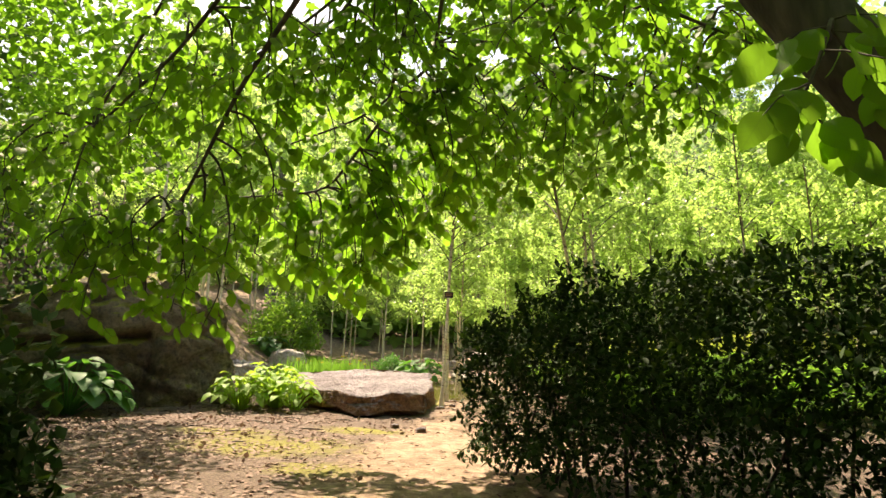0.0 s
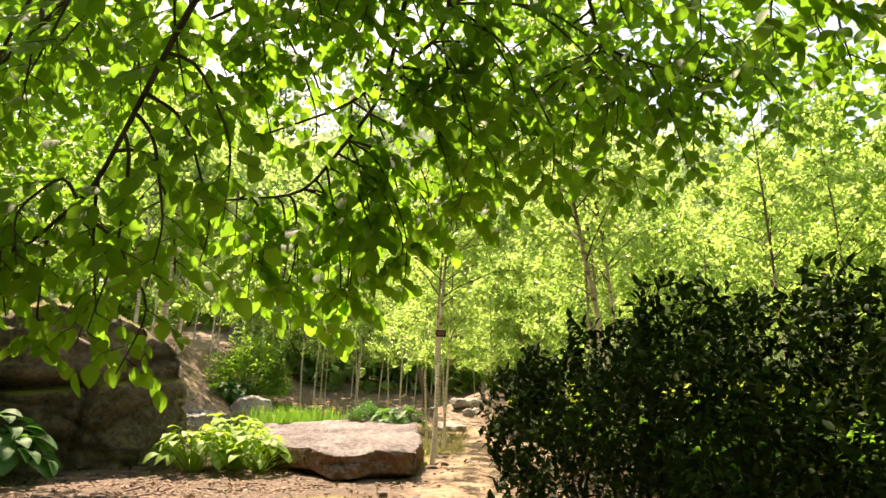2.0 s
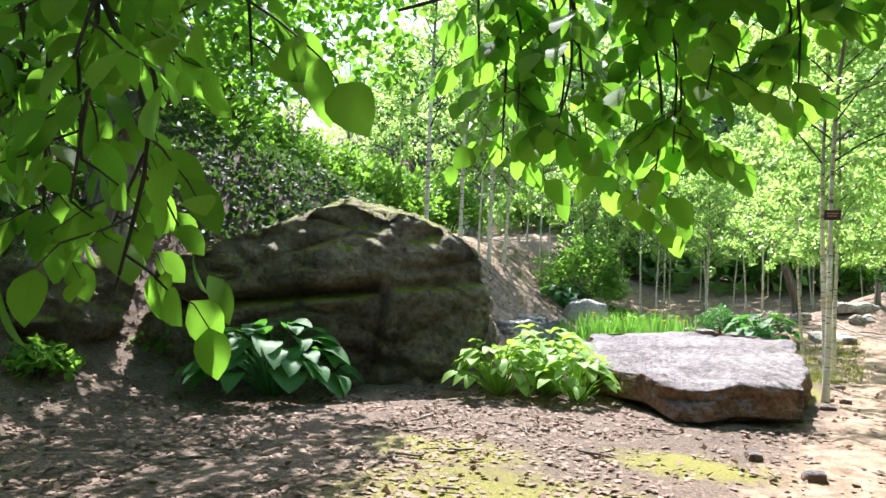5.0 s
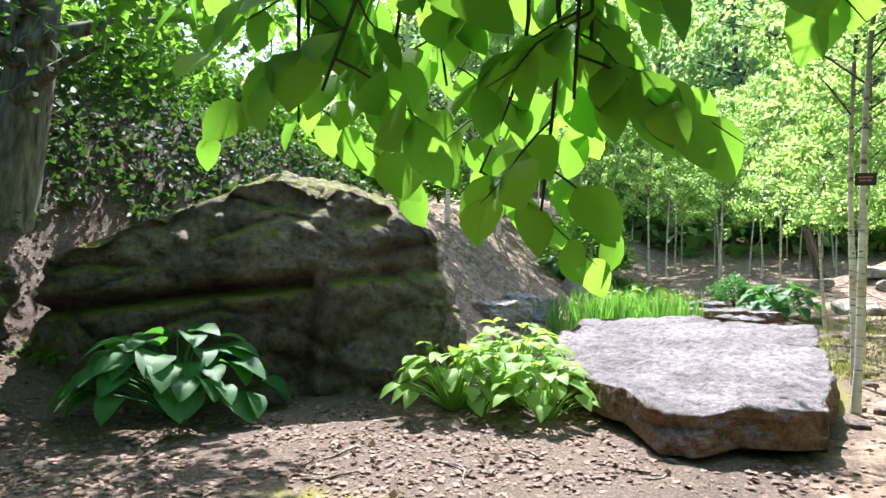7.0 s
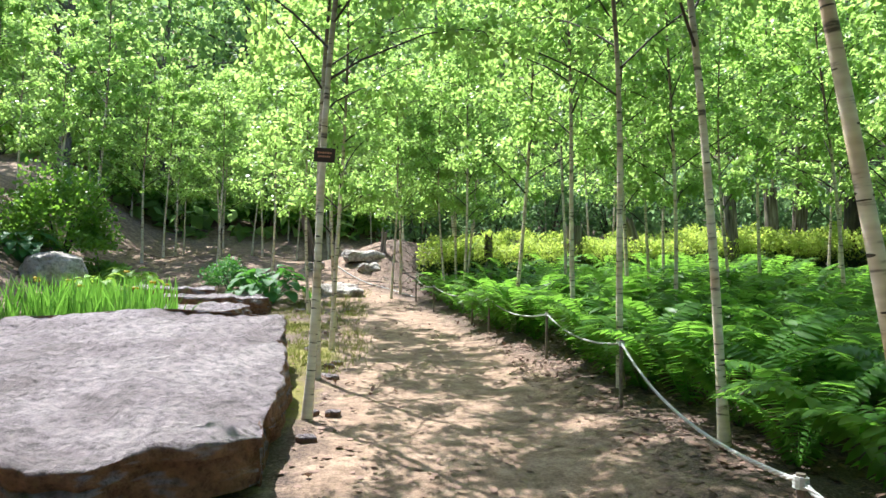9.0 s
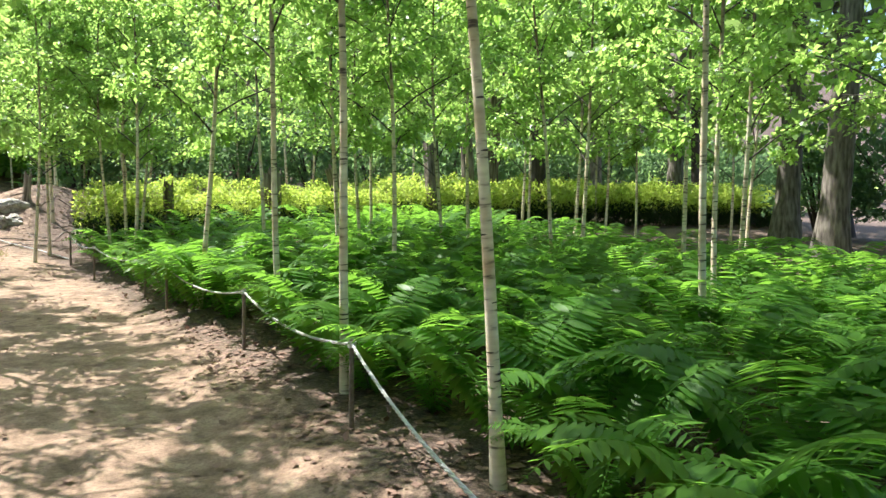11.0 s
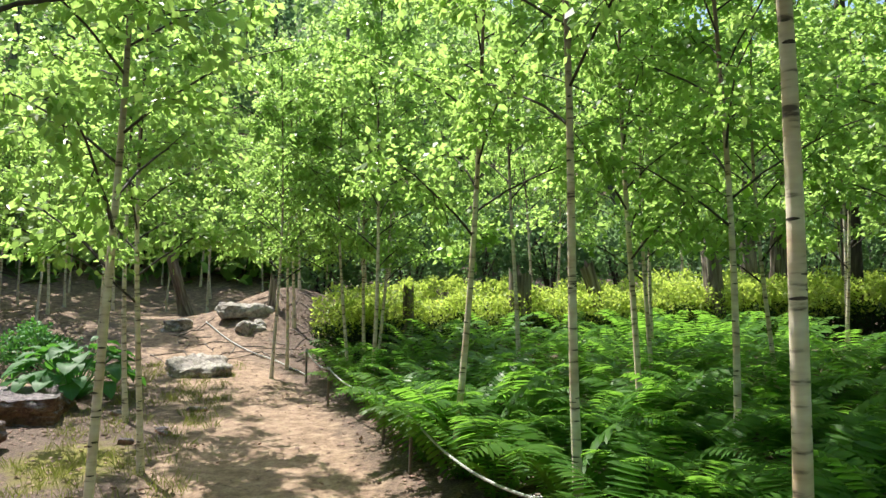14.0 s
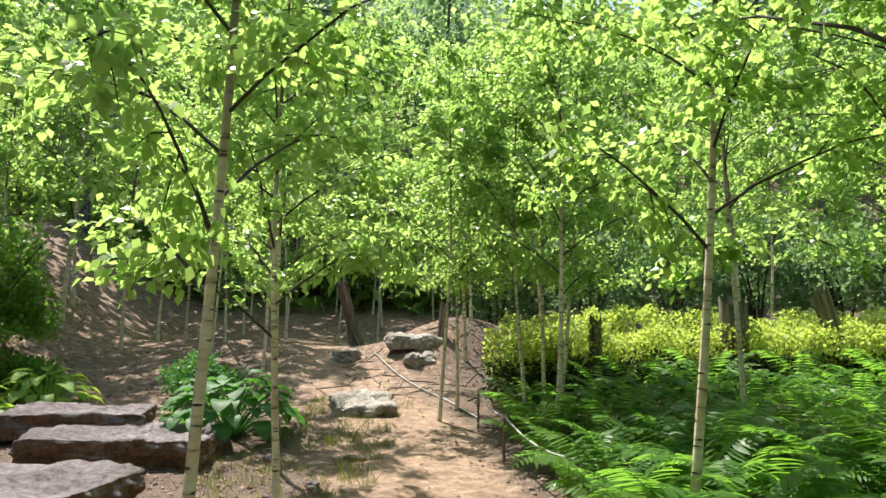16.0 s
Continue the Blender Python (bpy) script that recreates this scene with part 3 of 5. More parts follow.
for k in range(400):
    x, y = gen.uniform(-14, 16), gen.uniform(17, 44)
    px = np.interp(y, PATH_Y, PATH_X)
    if abs(x - px) < 1.5 or (x < -1.0 and x > -8.5 and y < 28) or (y < 24 and -1 < x < 2.5):
        continue
    if min((x - a) ** 2 + (y - b) ** 2 for a, b in placed) < 1.7 ** 2:
        continue
    placed.append((x, y))
    copy_thing(BIRCHES[int(gen.integers(3, 5)) if y > 22 or abs(x) > 7 else int(gen.integers(0, 3))], lean(x, y, gen.normal() * 0.03, gen.normal() * 0.03, gen.uniform(0, 360)))
    if len(placed) > 64:
        break
for x, y in ((-6.6, 29.6), (-7.9, 27.2), (-8.8, 31.4), (-5.0, 33.2), (-3.4, 31.6), (-4.4, 35.4), (-2.6, 34.4), (-6.0, 37.0), (-1.6, 36.6), (0.2, 34.2), (2.0, 33.6), (-3.4, 38.2), (0.6, 37.4), (-7.0, 35.6), (-9.8, 28.8), (-8.6, 25.2), (13.5, 9.6), (15.6, 12.4), (17.2, 16.4), (12.4, 12.2), (16.4, 9.0), (8.6, 13.6), (7.2, 14.9), (9.6, 16.4), (8.8, 18.9), (11.0, 14.6), (12.2, 18.2), (10.8, 21.4), (13.6, 15.8), (6.4, 19.4), (12.8, 22.6), (14.6, 20.4), (9.4, 11.6), (4.3, 18.6)):
    copy_thing(BIRCHES[int(gen.integers(3, 5)) if x > 8 or x < -6 else int(gen.integers(0, 3))], lean(x, y, gen.normal() * 0.03, gen.normal() * 0.03, gen.uniform(0, 360)))
for x, y in ((-9.1, 22.6), (-9.4, 21.4), (-9.2, 23.8), (-8.8, 18.7), (-10.6, 25.4), (-7.9, 29.4)):
    copy_thing(BIRCHES[int(gen.integers(3, 5))], lean(x, y, gen.normal() * 0.02, 0.0, gen.uniform(0, 360)) @ Matrix.Scale(1.5, 4))
# the five models stand in the wood themselves
for b, (x, y) in zip(BIRCHES, ((2.2, 22.8), (7.6, 20.6), (-4.2, 28.6), (3.4, 30.5), (-6.4, 31.0))):
    b.matrix_basis = lean(x, y, 0.02, 0, 40)

# ---- ferns ----
def frond_mesh(seed, length, width, pairs, rows=4):
    gen = np.random.default_rng(seed)
    t = np.linspace(0.06, 1, pairs)
    ax = np.linspace(0, 1, 14)
    curve = np.stack([0 * ax, length * (0.40 * ax + 0.26 * ax * ax), length * (1.05 * ax - 0.55 * ax ** 2.8)], 1)
    s = Soup()
    s.add(*tube(curve, 0.006 * (1 - ax * 0.85), 3))
    tv, tf = broad_leaf(0.125 if rows > 3 else 0.18, 0.02, 0.10, rows, 0.05)
    pos = np.stack([np.interp(t, ax, curve[:, k]) for k in range(3)], 1)
    w = width * np.minimum(1, np.sin(np.pi * np.clip(t * 0.93 + 0.08, 0, 1)) ** 0.7 + 0.02)
    for side in (-1, 1):
        d = np.tile([side * 1.0, 0.38, -0.08], (pairs, 1)) + gen.normal(size=(pairs, 3)) * 0.07
        nr = np.tile([0, -0.25, 1.0], (pairs, 1)) + gen.normal(size=(pairs, 3)) * 0.12
        v, f = scatter(tv, tf, pos, frames_from(d, nr), w * gen.uniform(0.9, 1.1, pairs))
        s.add(v, f)
    return s.mesh("frond", M_FERN)


FRONDS = [frond_mesh(31, 1.45, 0.23, 31), frond_mesh(32, 1.2, 0.20, 28), frond_mesh(33, 1.65, 0.26, 34)]


FAR_FRONDS = [frond_mesh(34, 1.4, 0.22, 19, 3), frond_mesh(35, 1.6, 0.25, 21, 3), frond_mesh(36, 1.2, 0.2, 18, 3)]


def fern(seed, count, scale, kinds):
    gen = np.random.default_rng(seed)
    ob = thing("fern", "tall green fern with arching feathery fronds", "fern", "ferns behind the rope")
    for i in range(count):
        fr = part_mesh("frond", kinds[int(gen.integers(0, 3))], ob)
        fr.matrix_basis = pose(0, 0, 0, gen.uniform(-14, 14), gen.uniform(-12, 12), i * 360 / count + gen.uniform(-18, 18)) @ Matrix.Scale(scale * gen.uniform(0.8, 1.1), 4)
    return ob


FERNS = [fern(41, 9, 0.90, FRONDS), fern(42, 9, 0.74, FRONDS), fern(43, 9, 0.96, FRONDS)]
FAR_FERNS = [fern(45, 8, 0.88, FAR_FRONDS), fern(46, 8, 0.76, FAR_FRONDS)]
far_placed = 0
gen = np.random.default_rng(44)
spots = [(3.25, 11.35), (3.05, 12.25), (3.75, 10.9), (3.95, 11.8), (4.5, 11.2), (3.6, 12.75)]
for k in range(6000):
    y = gen.uniform(10.6, 25.0)
    edge = np.interp(y, [10, 13.5, 16.5, 18, 21, 25], [3.0, 2.95, 2.75, 2.42, 2.1, 1.75])
    x = edge + gen.uniform(0, 1) ** 1.35 * 7.8
    if spots and min((x - a) ** 2 + (y - b) ** 2 for a, b in spots) < 0.55 ** 2:
        continue
    if len(spots) >= 262:
        break
    spots.append((x, y))
for k, (x, y) in enumerate(spots):
    m = pose(x, y, land_at(x, y) - 0.02, 0, 0, gen.uniform(0, 360))
    far = k > 3 and (x > 6.2 or y > 20)
    if k < 3:
        FERNS[k].matrix_basis = m
    else:
        copy_thing(FAR_FERNS[k % 2] if far and far_placed >= 2 else FERNS[k % 3], m) if not (far and far_placed < 2) else None
        if far and far_placed < 2:
            FAR_FERNS[far_placed].matrix_basis = m
        far_placed += far


# ---- overhanging tree with broad leaves ----
def polyline(points, n):
    p = np.asarray(points, float)
    d = np.concatenate([[0], np.cumsum(np.linalg.norm(np.diff(p, axis=0), axis=1))])
    u = np.linspace(0, d[-1], n)
    q = np.stack([np.interp(u, d, p[:, k]) for k in range(3)], 1)
    for _ in range(2):
        q[1:-1] = (q[:-2] + 2 * q[1:-1] + q[2:]) / 4
    return q


WALKED = np.array([(1.3, -1.0, 0.4), (1.0, 1.0, 0.55), (0.6, 3.0, 0.63), (0.37, 4.0, 0.7), (0.0, 5.7, 1.05), (0.07, 6.5, 1.22), (0.06, 7.2, 1.23), (0.36, 8.0, 1.32), (0.58, 8.7, 1.37)])


def clear_of_walk(pos, gap):
    line = polyline(WALKED, 60)
    return np.min(np.linalg.norm(pos[:, None, :] - line[None], axis=2), axis=1) > gap


def spray(gen, main, r0, twigs, twig_len, per_twig, leaf, start=0.2):
    """A drooping branch: its tubes and its leaves, which hang in two ranks along the twigs."""
    n = len(main)
    tubes = [(main, r0 * (1 - 0.8 * np.linspace(0, 1, n)) + 0.0015)]
    pos, d, nr = [], [], []
    along = np.gradient(main, axis=0)
    along /= np.linalg.norm(along, axis=1)[:, None]
    for i in range(twigs):
        u = start + (1 - start) * (i + gen.uniform(0, 0.8)) / twigs
        k = min(n - 1, int(round(u * (n - 1))))
        a = i * 2.4 + gen.uniform(-0.5, 0.5)
        dirn = along[k] * 0.35 + np.array([math.cos(a), math.sin(a) * 0.8, -0.12])
        dirn /= np.linalg.norm(dirn)
        ln = twig_len * gen.uniform(0.6, 1.2)
        t = np.linspace(0, 1, 5)
        tw = main[k] + dirn * (t * ln)[:, None] + np.array([0, 0, -1]) * (0.25 * ln * t * t)[:, None] + gen.normal(size=(5, 3)) * 0.01 * t[:, None]
        tubes.append((tw, 0.0038 * (1 - 0.7 * t)))
        lat = np.cross(dirn, [0, 0, 1.0])
        lat /= np.linalg.norm(lat) + 1e-6
        for j in range(per_twig):
            q = 0.15 + 0.85 * (j + 0.6) / per_twig
            pos.append([np.interp(q, t, tw[:, c]) for c in range(3)])
            sgn = 1 if j % 2 else -1
            d.append(dirn * 0.5 + lat * sgn * 0.55 + np.array([0, 0, -0.75]) + gen.normal(size=3) * 0.25)
            nr.append(np.array([0, -0.7, 0.7]) + gen.normal(size=3) * 0.38)
    pos, d, nr = np.array(pos), np.array(d), np.array(nr)
    ok = clear_of_walk(pos, np.where(pos[:, 1] > 7.4, 0.54, 0.42))
    pos, d, nr = pos[ok], d[ok], nr[ok]
    size = leaf * gen.uniform(0.7, 1.2, len(pos))
    return tubes, scatter(BEECH_V, BEECH_F, pos, frames_from(d, nr), size)


def overhanging_tree():
    gen = np.random.default_rng(61)
    ob = thing("overhanging_tree", "broadleaf tree leaning over the path with drooping leafy branches", "tree")
    s = Soup()
    trunk = polyline([(3.9, 2.2, -0.75), (3.2, 2.6, 0.6), (2.35, 2.8, 1.75), (1.75, 3.1, 3.0), (1.1, 3.7, 4.4), (0.5, 4.6, 5.6)], 22)
    s.add(*tube(trunk, np.linspace(0.19, 0.07, 22), 12))
    part_mesh("trunk", s.mesh("trunk", M_BARK_DARK, True), ob, "dark leaning trunk")

    def leafy(main, r0, twigs, tl, per, leaf, start=0.2):
        tubes, (v, f) = spray(gen, main, r0, twigs, tl, per, leaf, start)
        one = Soup()
        for p, r in tubes:
            one.add(*tube(p, r, 5))
        br = part_mesh("branch", one.mesh("branch", M_TWIG, True), ob, "dark twiggy branch")
        if len(v):
            tagged(part_mesh("foliage", with_blade(np_mesh("foliage", v, f, (M_BEECH,), True), BEECH_V, len(v) // len(BEECH_V)), br, "broad green leaves lit from behind"), kind="stuff")

    def curtain(limb, hem_x, hem_z, y, depth, strands, rise, leaf, twigs=11, tl=0.3, per=6, ragged=0.9):
        """Strands that hang from one limb down to an uneven hem."""
        limb = polyline(limb, 40)
        one = Soup()
        one.add(*tube(limb, 0.032 * (1 - 0.7 * np.linspace(0, 1, 40)), 7))
        part_mesh("limb", one.mesh("limb", M_BARK_DARK, True), ob, "dark bare limb")
        for i in range(strands):
            x = hem_x[0] + (hem_x[-1] - hem_x[0]) * (i + gen.uniform(0, 1)) / strands
            z = np.interp(x, hem_x, hem_z) + 0.16 + ragged * gen.uniform(0, 1) ** 1.3
            tip = np.array([x, y + gen.uniform(-depth, depth), z])
            high = tip + np.array([gen.normal() * 0.12, gen.normal() * 0.12, rise * gen.uniform(0.7, 1.1)])
            root = limb[np.argmin(np.linalg.norm(limb - high, axis=1) + gen.uniform(0, 0.35, 40))]
            main = polyline([root, root * 0.5 + high * 0.5 + [0, 0, 0.10], high * 0.6 + tip * 0.4 + gen.normal(size=3) * 0.04, tip], 14)
            leafy(main, 0.011, twigs, tl, per, leaf, 0.06)

    # the middle curtain, which comes to a point above the stones
    curtain([(0.5, 4.6, 5.6), (0.3, 6.2, 4.6), (-0.2, 7.4, 3.4), (-0.9, 7.7, 2.6), (-1.9, 7.6, 2.5)],
            [-1.55, -1.25, -0.75, -0.52, -0.19, 0.04, 0.4, 0.92, 1.3], [1.62, 1.46, 1.2, 1.04, 1.30, 1.64, 1.95, 2.35, 2.5], 7.7, 0.34, 24, 0.75, 0.155, 9, 0.29, 5, 0.5)
    # its upper part, beside and above
    curtain([(0.5, 4.6, 5.6), (0.6, 6.0, 4.6), (0.3, 7.3, 3.9), (-0.6, 7.8, 3.5), (-1.4, 7.8, 3.2)],
            [-1.3, -0.6, 0.0, 0.7, 1.3, 2.2], [2.25, 1.9, 1.9, 2.2, 2.45, 2.6], 7.5, 0.6, 14, 0.9, 0.14, 10, 0.34, 6, 1.3)
    # the near curtain over the dark hosta
    curtain([(1.1, 3.7, 4.4), (0.1, 4.5, 3.7), (-0.9, 5.2, 2.75), (-1.5, 5.6, 1.9), (-2.1, 5.8, 1.5)],
            [-2.7, -2.05, -1.65, -1.23, -0.97, -0.72], [0.7, 0.74, 0.8, 0.64, 0.9, 1.4], 5.7, 0.38, 17, 0.65, 0.125, 9, 0.27, 4, 0.62)
    curtain([(1.1, 3.7, 4.4), (-0.3, 4.6, 4.0), (-1.5, 5.3, 3.1), (-2.6, 5.8, 2.5)],
            [-3.4, -2.4, -1.5, -0.7, -0.2], [1.4, 1.5, 1.9, 2.2, 2.3], 5.6, 0.45, 13, 0.7, 0.12, 9, 0.32, 5, 0.9)
    # the bright curtain further along, and the dark one near the trunk
    curtain([(0.5, 4.6, 5.6), (1.2, 6.6, 4.9), (1.8, 8.2, 4.3), (3.0, 8.7, 4.2)],
            [0.0, 0.7, 1.43, 1.93, 2.5, 3.7], [2.3, 2.4, 2.42, 2.7, 2.78, 3.4], 8.6, 0.45, 22, 0.8, 0.125, 11, 0.34, 6, 1.3)
    curtain([(1.75, 3.1, 3.0), (1.9, 4.2, 3.4), (2.3, 5.2, 3.3), (3.0, 5.4, 3.1)],
            [0.9, 1.42, 1.73, 2.18, 2.7, 3.1], [2.7, 2.5, 2.4, 2.26, 2.43, 2.7], 5.2, 0.3, 12, 0.5, 0.12, 10, 0.27, 5, 0.5)
    # leaves along the limbs higher up
    curtain([(1.1, 3.7, 4.4), (0.4, 5.4, 4.7), (-0.4, 6.6, 4.5), (-1.4, 7.0, 4.0), (-2.6, 7.1, 3.5)],
            [-3.0, -1.6, -0.6, 0.4, 1.3], [2.6, 2.7, 3.0, 3.1, 3.2], 6.7, 0.5, 25, 0.6, 0.13, 10, 0.4, 6, 1.2)
    curtain([(1.1, 3.7, 4.4), (0.4, 5.2, 4.6), (-0.5, 6.6, 4.2), (-1.5, 7.0, 3.6)],
            [-1.7, -0.9, -0.2, 0.6], [2.45, 2.5, 2.85, 3.05], 6.9, 0.4, 11, 0.6, 0.13, 9, 0.36, 5, 0.75)
    # lone sprays: over the trunk's foot, over the bank
    leafy(polyline([(2.35, 2.8, 1.75), (2.15, 2.3, 1.6), (1.95, 2.0, 1.25), (1.85, 1.95, 1.1)], 14), 0.010, 9, 0.26, 6, 0.12)
    for pts in ([(0.5, 4.6, 5.6), (-1.3, 5.2, 4.2), (-2.6, 6.0, 2.9), (-3.3, 6.6, 1.9)], [(1.75, 3.1, 3.0), (0.5, 2.6, 3.4), (-1.2, 2.9, 3.2), (-2.6, 3.6, 2.6), (-3.2, 4.0, 1.9)]):
        leafy(polyline(pts, 20), 0.026, 34, 0.55, 8, 0.115, 0.35)
    # the high crown above the view, which shades the ground below
    n = 44000
    pos = np.stack([gen.uniform(-8.0, 4.5, n), gen.uniform(-2.0, 12.5, n), gen.uniform(0, 1, n)], 1)
    keep = np.array([noise.fractal(Vector((p[0] * 0.55, p[1] * 0.55, 2.0)), 1.0, 2.0, 3) > -0.3 for p in pos])
    edge = 11.0 + 0.5 * np.sin(pos[:, 0] * 2.1) - 0.35 * np.clip(pos[:, 0] - 0.0, 0, 9) + 1.4 * sstep((-4.4 - pos[:, 0]) / 0.8)
    pos = pos[keep & (pos[:, 1] < edge) & ((pos[:, 1] < 7.4 + 2.4 * sstep((pos[:, 0] + 0.7) / 0.9)) | (pos[:, 0] < -3.6))]
    pos[:, 2] = 4.6 + 1.6 * pos[:, 2] - 0.02 * (pos[:, 0] ** 2)
    # unseen leaves added over the hedge and the start to darken them
    hedge_shade = np.stack([gen.uniform(1.6, 10, 34000), gen.uniform(-9, 7.0, 34000), gen.uniform(3.4, 6.8, 34000)], 1)
    behind = np.stack([gen.uniform(-8, 3, 22000), gen.uniform(-9, 1, 22000), gen.uniform(3.2, 6.8, 22000)], 1)
    pos = np.concatenate([pos, hedge_shade[hedge_shade[:, 2] > 3.4 + 0.35 * np.clip(hedge_shade[:, 1] - 2, 0, 9)], behind])
    m = len(pos)
    v, f = scatter(LEAF_SMALL, LEAF_SMALL_F, pos, frames_from(unit(m, gen) + [0, 0, -0.3], unit(m, gen) * 0.6 + [0, 0, 1]), 0.17 * gen.uniform(0.7, 1.2, m))
    tagged(part_mesh("crown", np_mesh("crown", v, f, (M_BEECH,)), ob, "dense high crown of green leaves, widened unseen for shade"), kind="stuff")


overhanging_tree()


# ---- shrubs and hedges ----
LEAF_OVAL = np.array([[0, 0, 0], [0.20, 0.28, 0.03], [0.22, 0.6, 0.02], [0, 1.0, -0.08], [-0.22, 0.6, 0.02], [-0.20, 0.28, 0.03]])
LEAF_OVAL_F = np.array([[0, 1, 4, 5], [1, 2, 3, 4]])


def leaf_cloud(name, gen, pos, leaf, material, out=None, flat=0.5, oval=False):
    m = len(pos)
    d = unit(m, gen) * 0.8 + (out if out is not None else 0) + np.array([0, 0, 0.2])
    v, f = scatter(LEAF_OVAL if oval else LEAF_SMALL, LEAF_OVAL_F if oval else LEAF_SMALL_F, pos, frames_from(d, unit(m, gen) * flat + [0, 0, 1]), leaf * gen.uniform(0.7, 1.25, m))
    return np_mesh(name, v, f, (material,))


def dark_hedge():
    """A clipped evergreen hedge, open enough inside to let light through."""
    gen = np.random.default_rng(71)
    ob = thing("evergreen_hedge", "dense dark evergreen hedge clipped flat on top", "hedge")
    line = polyline([(0.98, 7.75, 0), (2.05, 6.25, 0), (3.25, 4.75, 0), (5.2, 2.4, 0), (7.0, 0.2, 0)], 60)
    n = 78000
    u = gen.uniform(0, 1, n)
    k = u * 59
    c = np.stack([np.interp(k, np.arange(60), line[:, j]) for j in range(2)], 1)
    w = gen.uniform(-1, 1, n)
    w = np.sign(w) * np.abs(w) ** 0.55
    h = gen.uniform(0, 1, n) ** 0.8
    across = np.array([0.77, 0.64])
    half = 0.58 * (1 - 0.35 * h ** 5) * (0.8 + 0.2 * np.clip(h / 0.2, 0, 1))
    half *= np.where(u < 0.07, np.sqrt(np.clip(u / 0.07, 0.08, 1)), 1)
    pos = np.zeros((n, 3))
    pos[:, :2] = c + across[None] * (w * half)[:, None]
    top = np.interp(u, [0, 0.04, 0.18, 0.35, 1], [1.25, 1.5, 1.84, 1.88, 1.85])
    pos[:, 2] = land(pos[:, 0], pos[:, 1]) + 0.12 + h * (top - 0.12)
    lump = np.array([noise.fractal(Vector(p * 2.2), 1.0, 2.0, 3) for p in pos])
    pos[:, :2] += across[None] * (lump * 0.46 * np.sign(w))[:, None]
    pos[:, 2] += lump * 0.16 * h
    pos = pos[lump > -0.36]
    tagged(part_mesh("foliage", leaf_cloud("foliage", gen, pos, 0.068, M_HEDGE, None, 0.5, True), ob, "small dark glossy leaves"), kind="stuff")
    for i in range(34):
        q = line[int(gen.integers(0, 46))]
        base = np.array([q[0] + gen.uniform(-0.2, 0.2), q[1] + gen.uniform(-0.2, 0.2), 0])
        base[2] = land_at(base[0], base[1]) - 0.03
        tip = base + np.array([gen.normal() * 0.35, gen.normal() * 0.35, gen.uniform(0.9, 1.45)])
        one = Soup()
        one.add(*tube(polyline([base, base * 0.6 + tip * 0.4 + gen.normal(size=3) * 0.06, tip], 7), np.linspace(0.02, 0.004, 7), 5))
        part_mesh("stem", one.mesh("stem", M_BARK_DARK, True), ob)


dark_hedge()


def shrub(name, label, at, radius, height, leaves, leaf, material, seed, stems=7, group="", category="shrub", hollow=0.35):
    gen = np.random.default_rng(seed)
    x, y = at
    ob = thing(name, label, category, group, m=pose(x, y, land_at(x, y) - 0.03))
    for i in range(stems):
        a = gen.uniform(0, 6.3)
        tip = np.array([math.cos(a) * radius * 0.7, math.sin(a) * radius * 0.7, height * gen.uniform(0.6, 0.9)])
        one = Soup()
        one.add(*tube(polyline([(0.05 * math.cos(a), 0.05 * math.sin(a), 0), tip * [0.35, 0.35, 0.55], tip], 7), np.linspace(0.022, 0.004, 7) * max(0.6, height / 1.6), 5))
        part_mesh("stem", one.mesh("stem", M_BARK_DARK, True), ob)
    d = unit(leaves, gen)
    d[:, 2] = np.abs(d[:, 2]) * 1.1 - 0.12
    r = gen.uniform(hollow, 1, leaves) ** 0.5
    lump = np.array([0.8 + 0.42 * noise.fractal(Vector(q * 1.9 + np.array([seed, 0, 0])), 1.0, 2.0, 3) for q in d])
    pos = d * (r * lump)[:, None] * np.array([radius, radius, height * 0.78]) + np.array([0, 0, height * 0.22])
    pos = pos[pos[:, 2] > 0.03]
    tagged(part_mesh("foliage", leaf_cloud("foliage", gen, pos, leaf, material, pos * 0.3), ob), kind="stuff")
    return ob


shrub("dark_shrub", "dark leafy evergreen shrub standing by the path", (-1.0, 2.7), 0.75, 1.55, 5000, 0.075, M_HEDGE, 81)
shrub("round_shrub", "large rounded bright green shrub on the slope", (-7.25, 25.7), 1.8, 2.6, 8000, 0.11, M_SHRUB, 82)
shrub("low_shrub", "low bluish green shrub among garden rocks", (-3.2, 25.6), 0.8, 0.95, 2600, 0.07, M_HOSTA, 83)
shrub("low_shrub", "low leafy green shrub beside the slope", (-6.1, 25.4), 0.8, 0.8, 2400, 0.08, M_SHRUB, 84)

top_shrub = shrub("bank_shrub", "leafy dark green shrub along the top of the bank", (-12.6, 7.5), 1.7, 2.6, 3200, 0.16, M_SHRUB, 88, 5, "bank shrubs")
gen = np.random.default_rng(89)
for i in range(11):
    x, y = -12.9 + gen.uniform(-0.7, 0.5), 9.3 + 1.7 * i
    copy_thing(top_shrub, pose(x, y, land_at(x, y) - 0.05, 0, 0, gen.uniform(0, 360)))

for i, (x, y) in enumerate(((-6.9, 8.7), (-7.4, 10.5), (-6.4, 7.6), (-8.3, 8.2))):
    shrub("ground_plant", "low green leafy plant on the bank", (x, y), 0.42, 0.42, 420, 0.11, M_SHRUB, 170 + i, 4, "bank plants", "plant", 0.2)

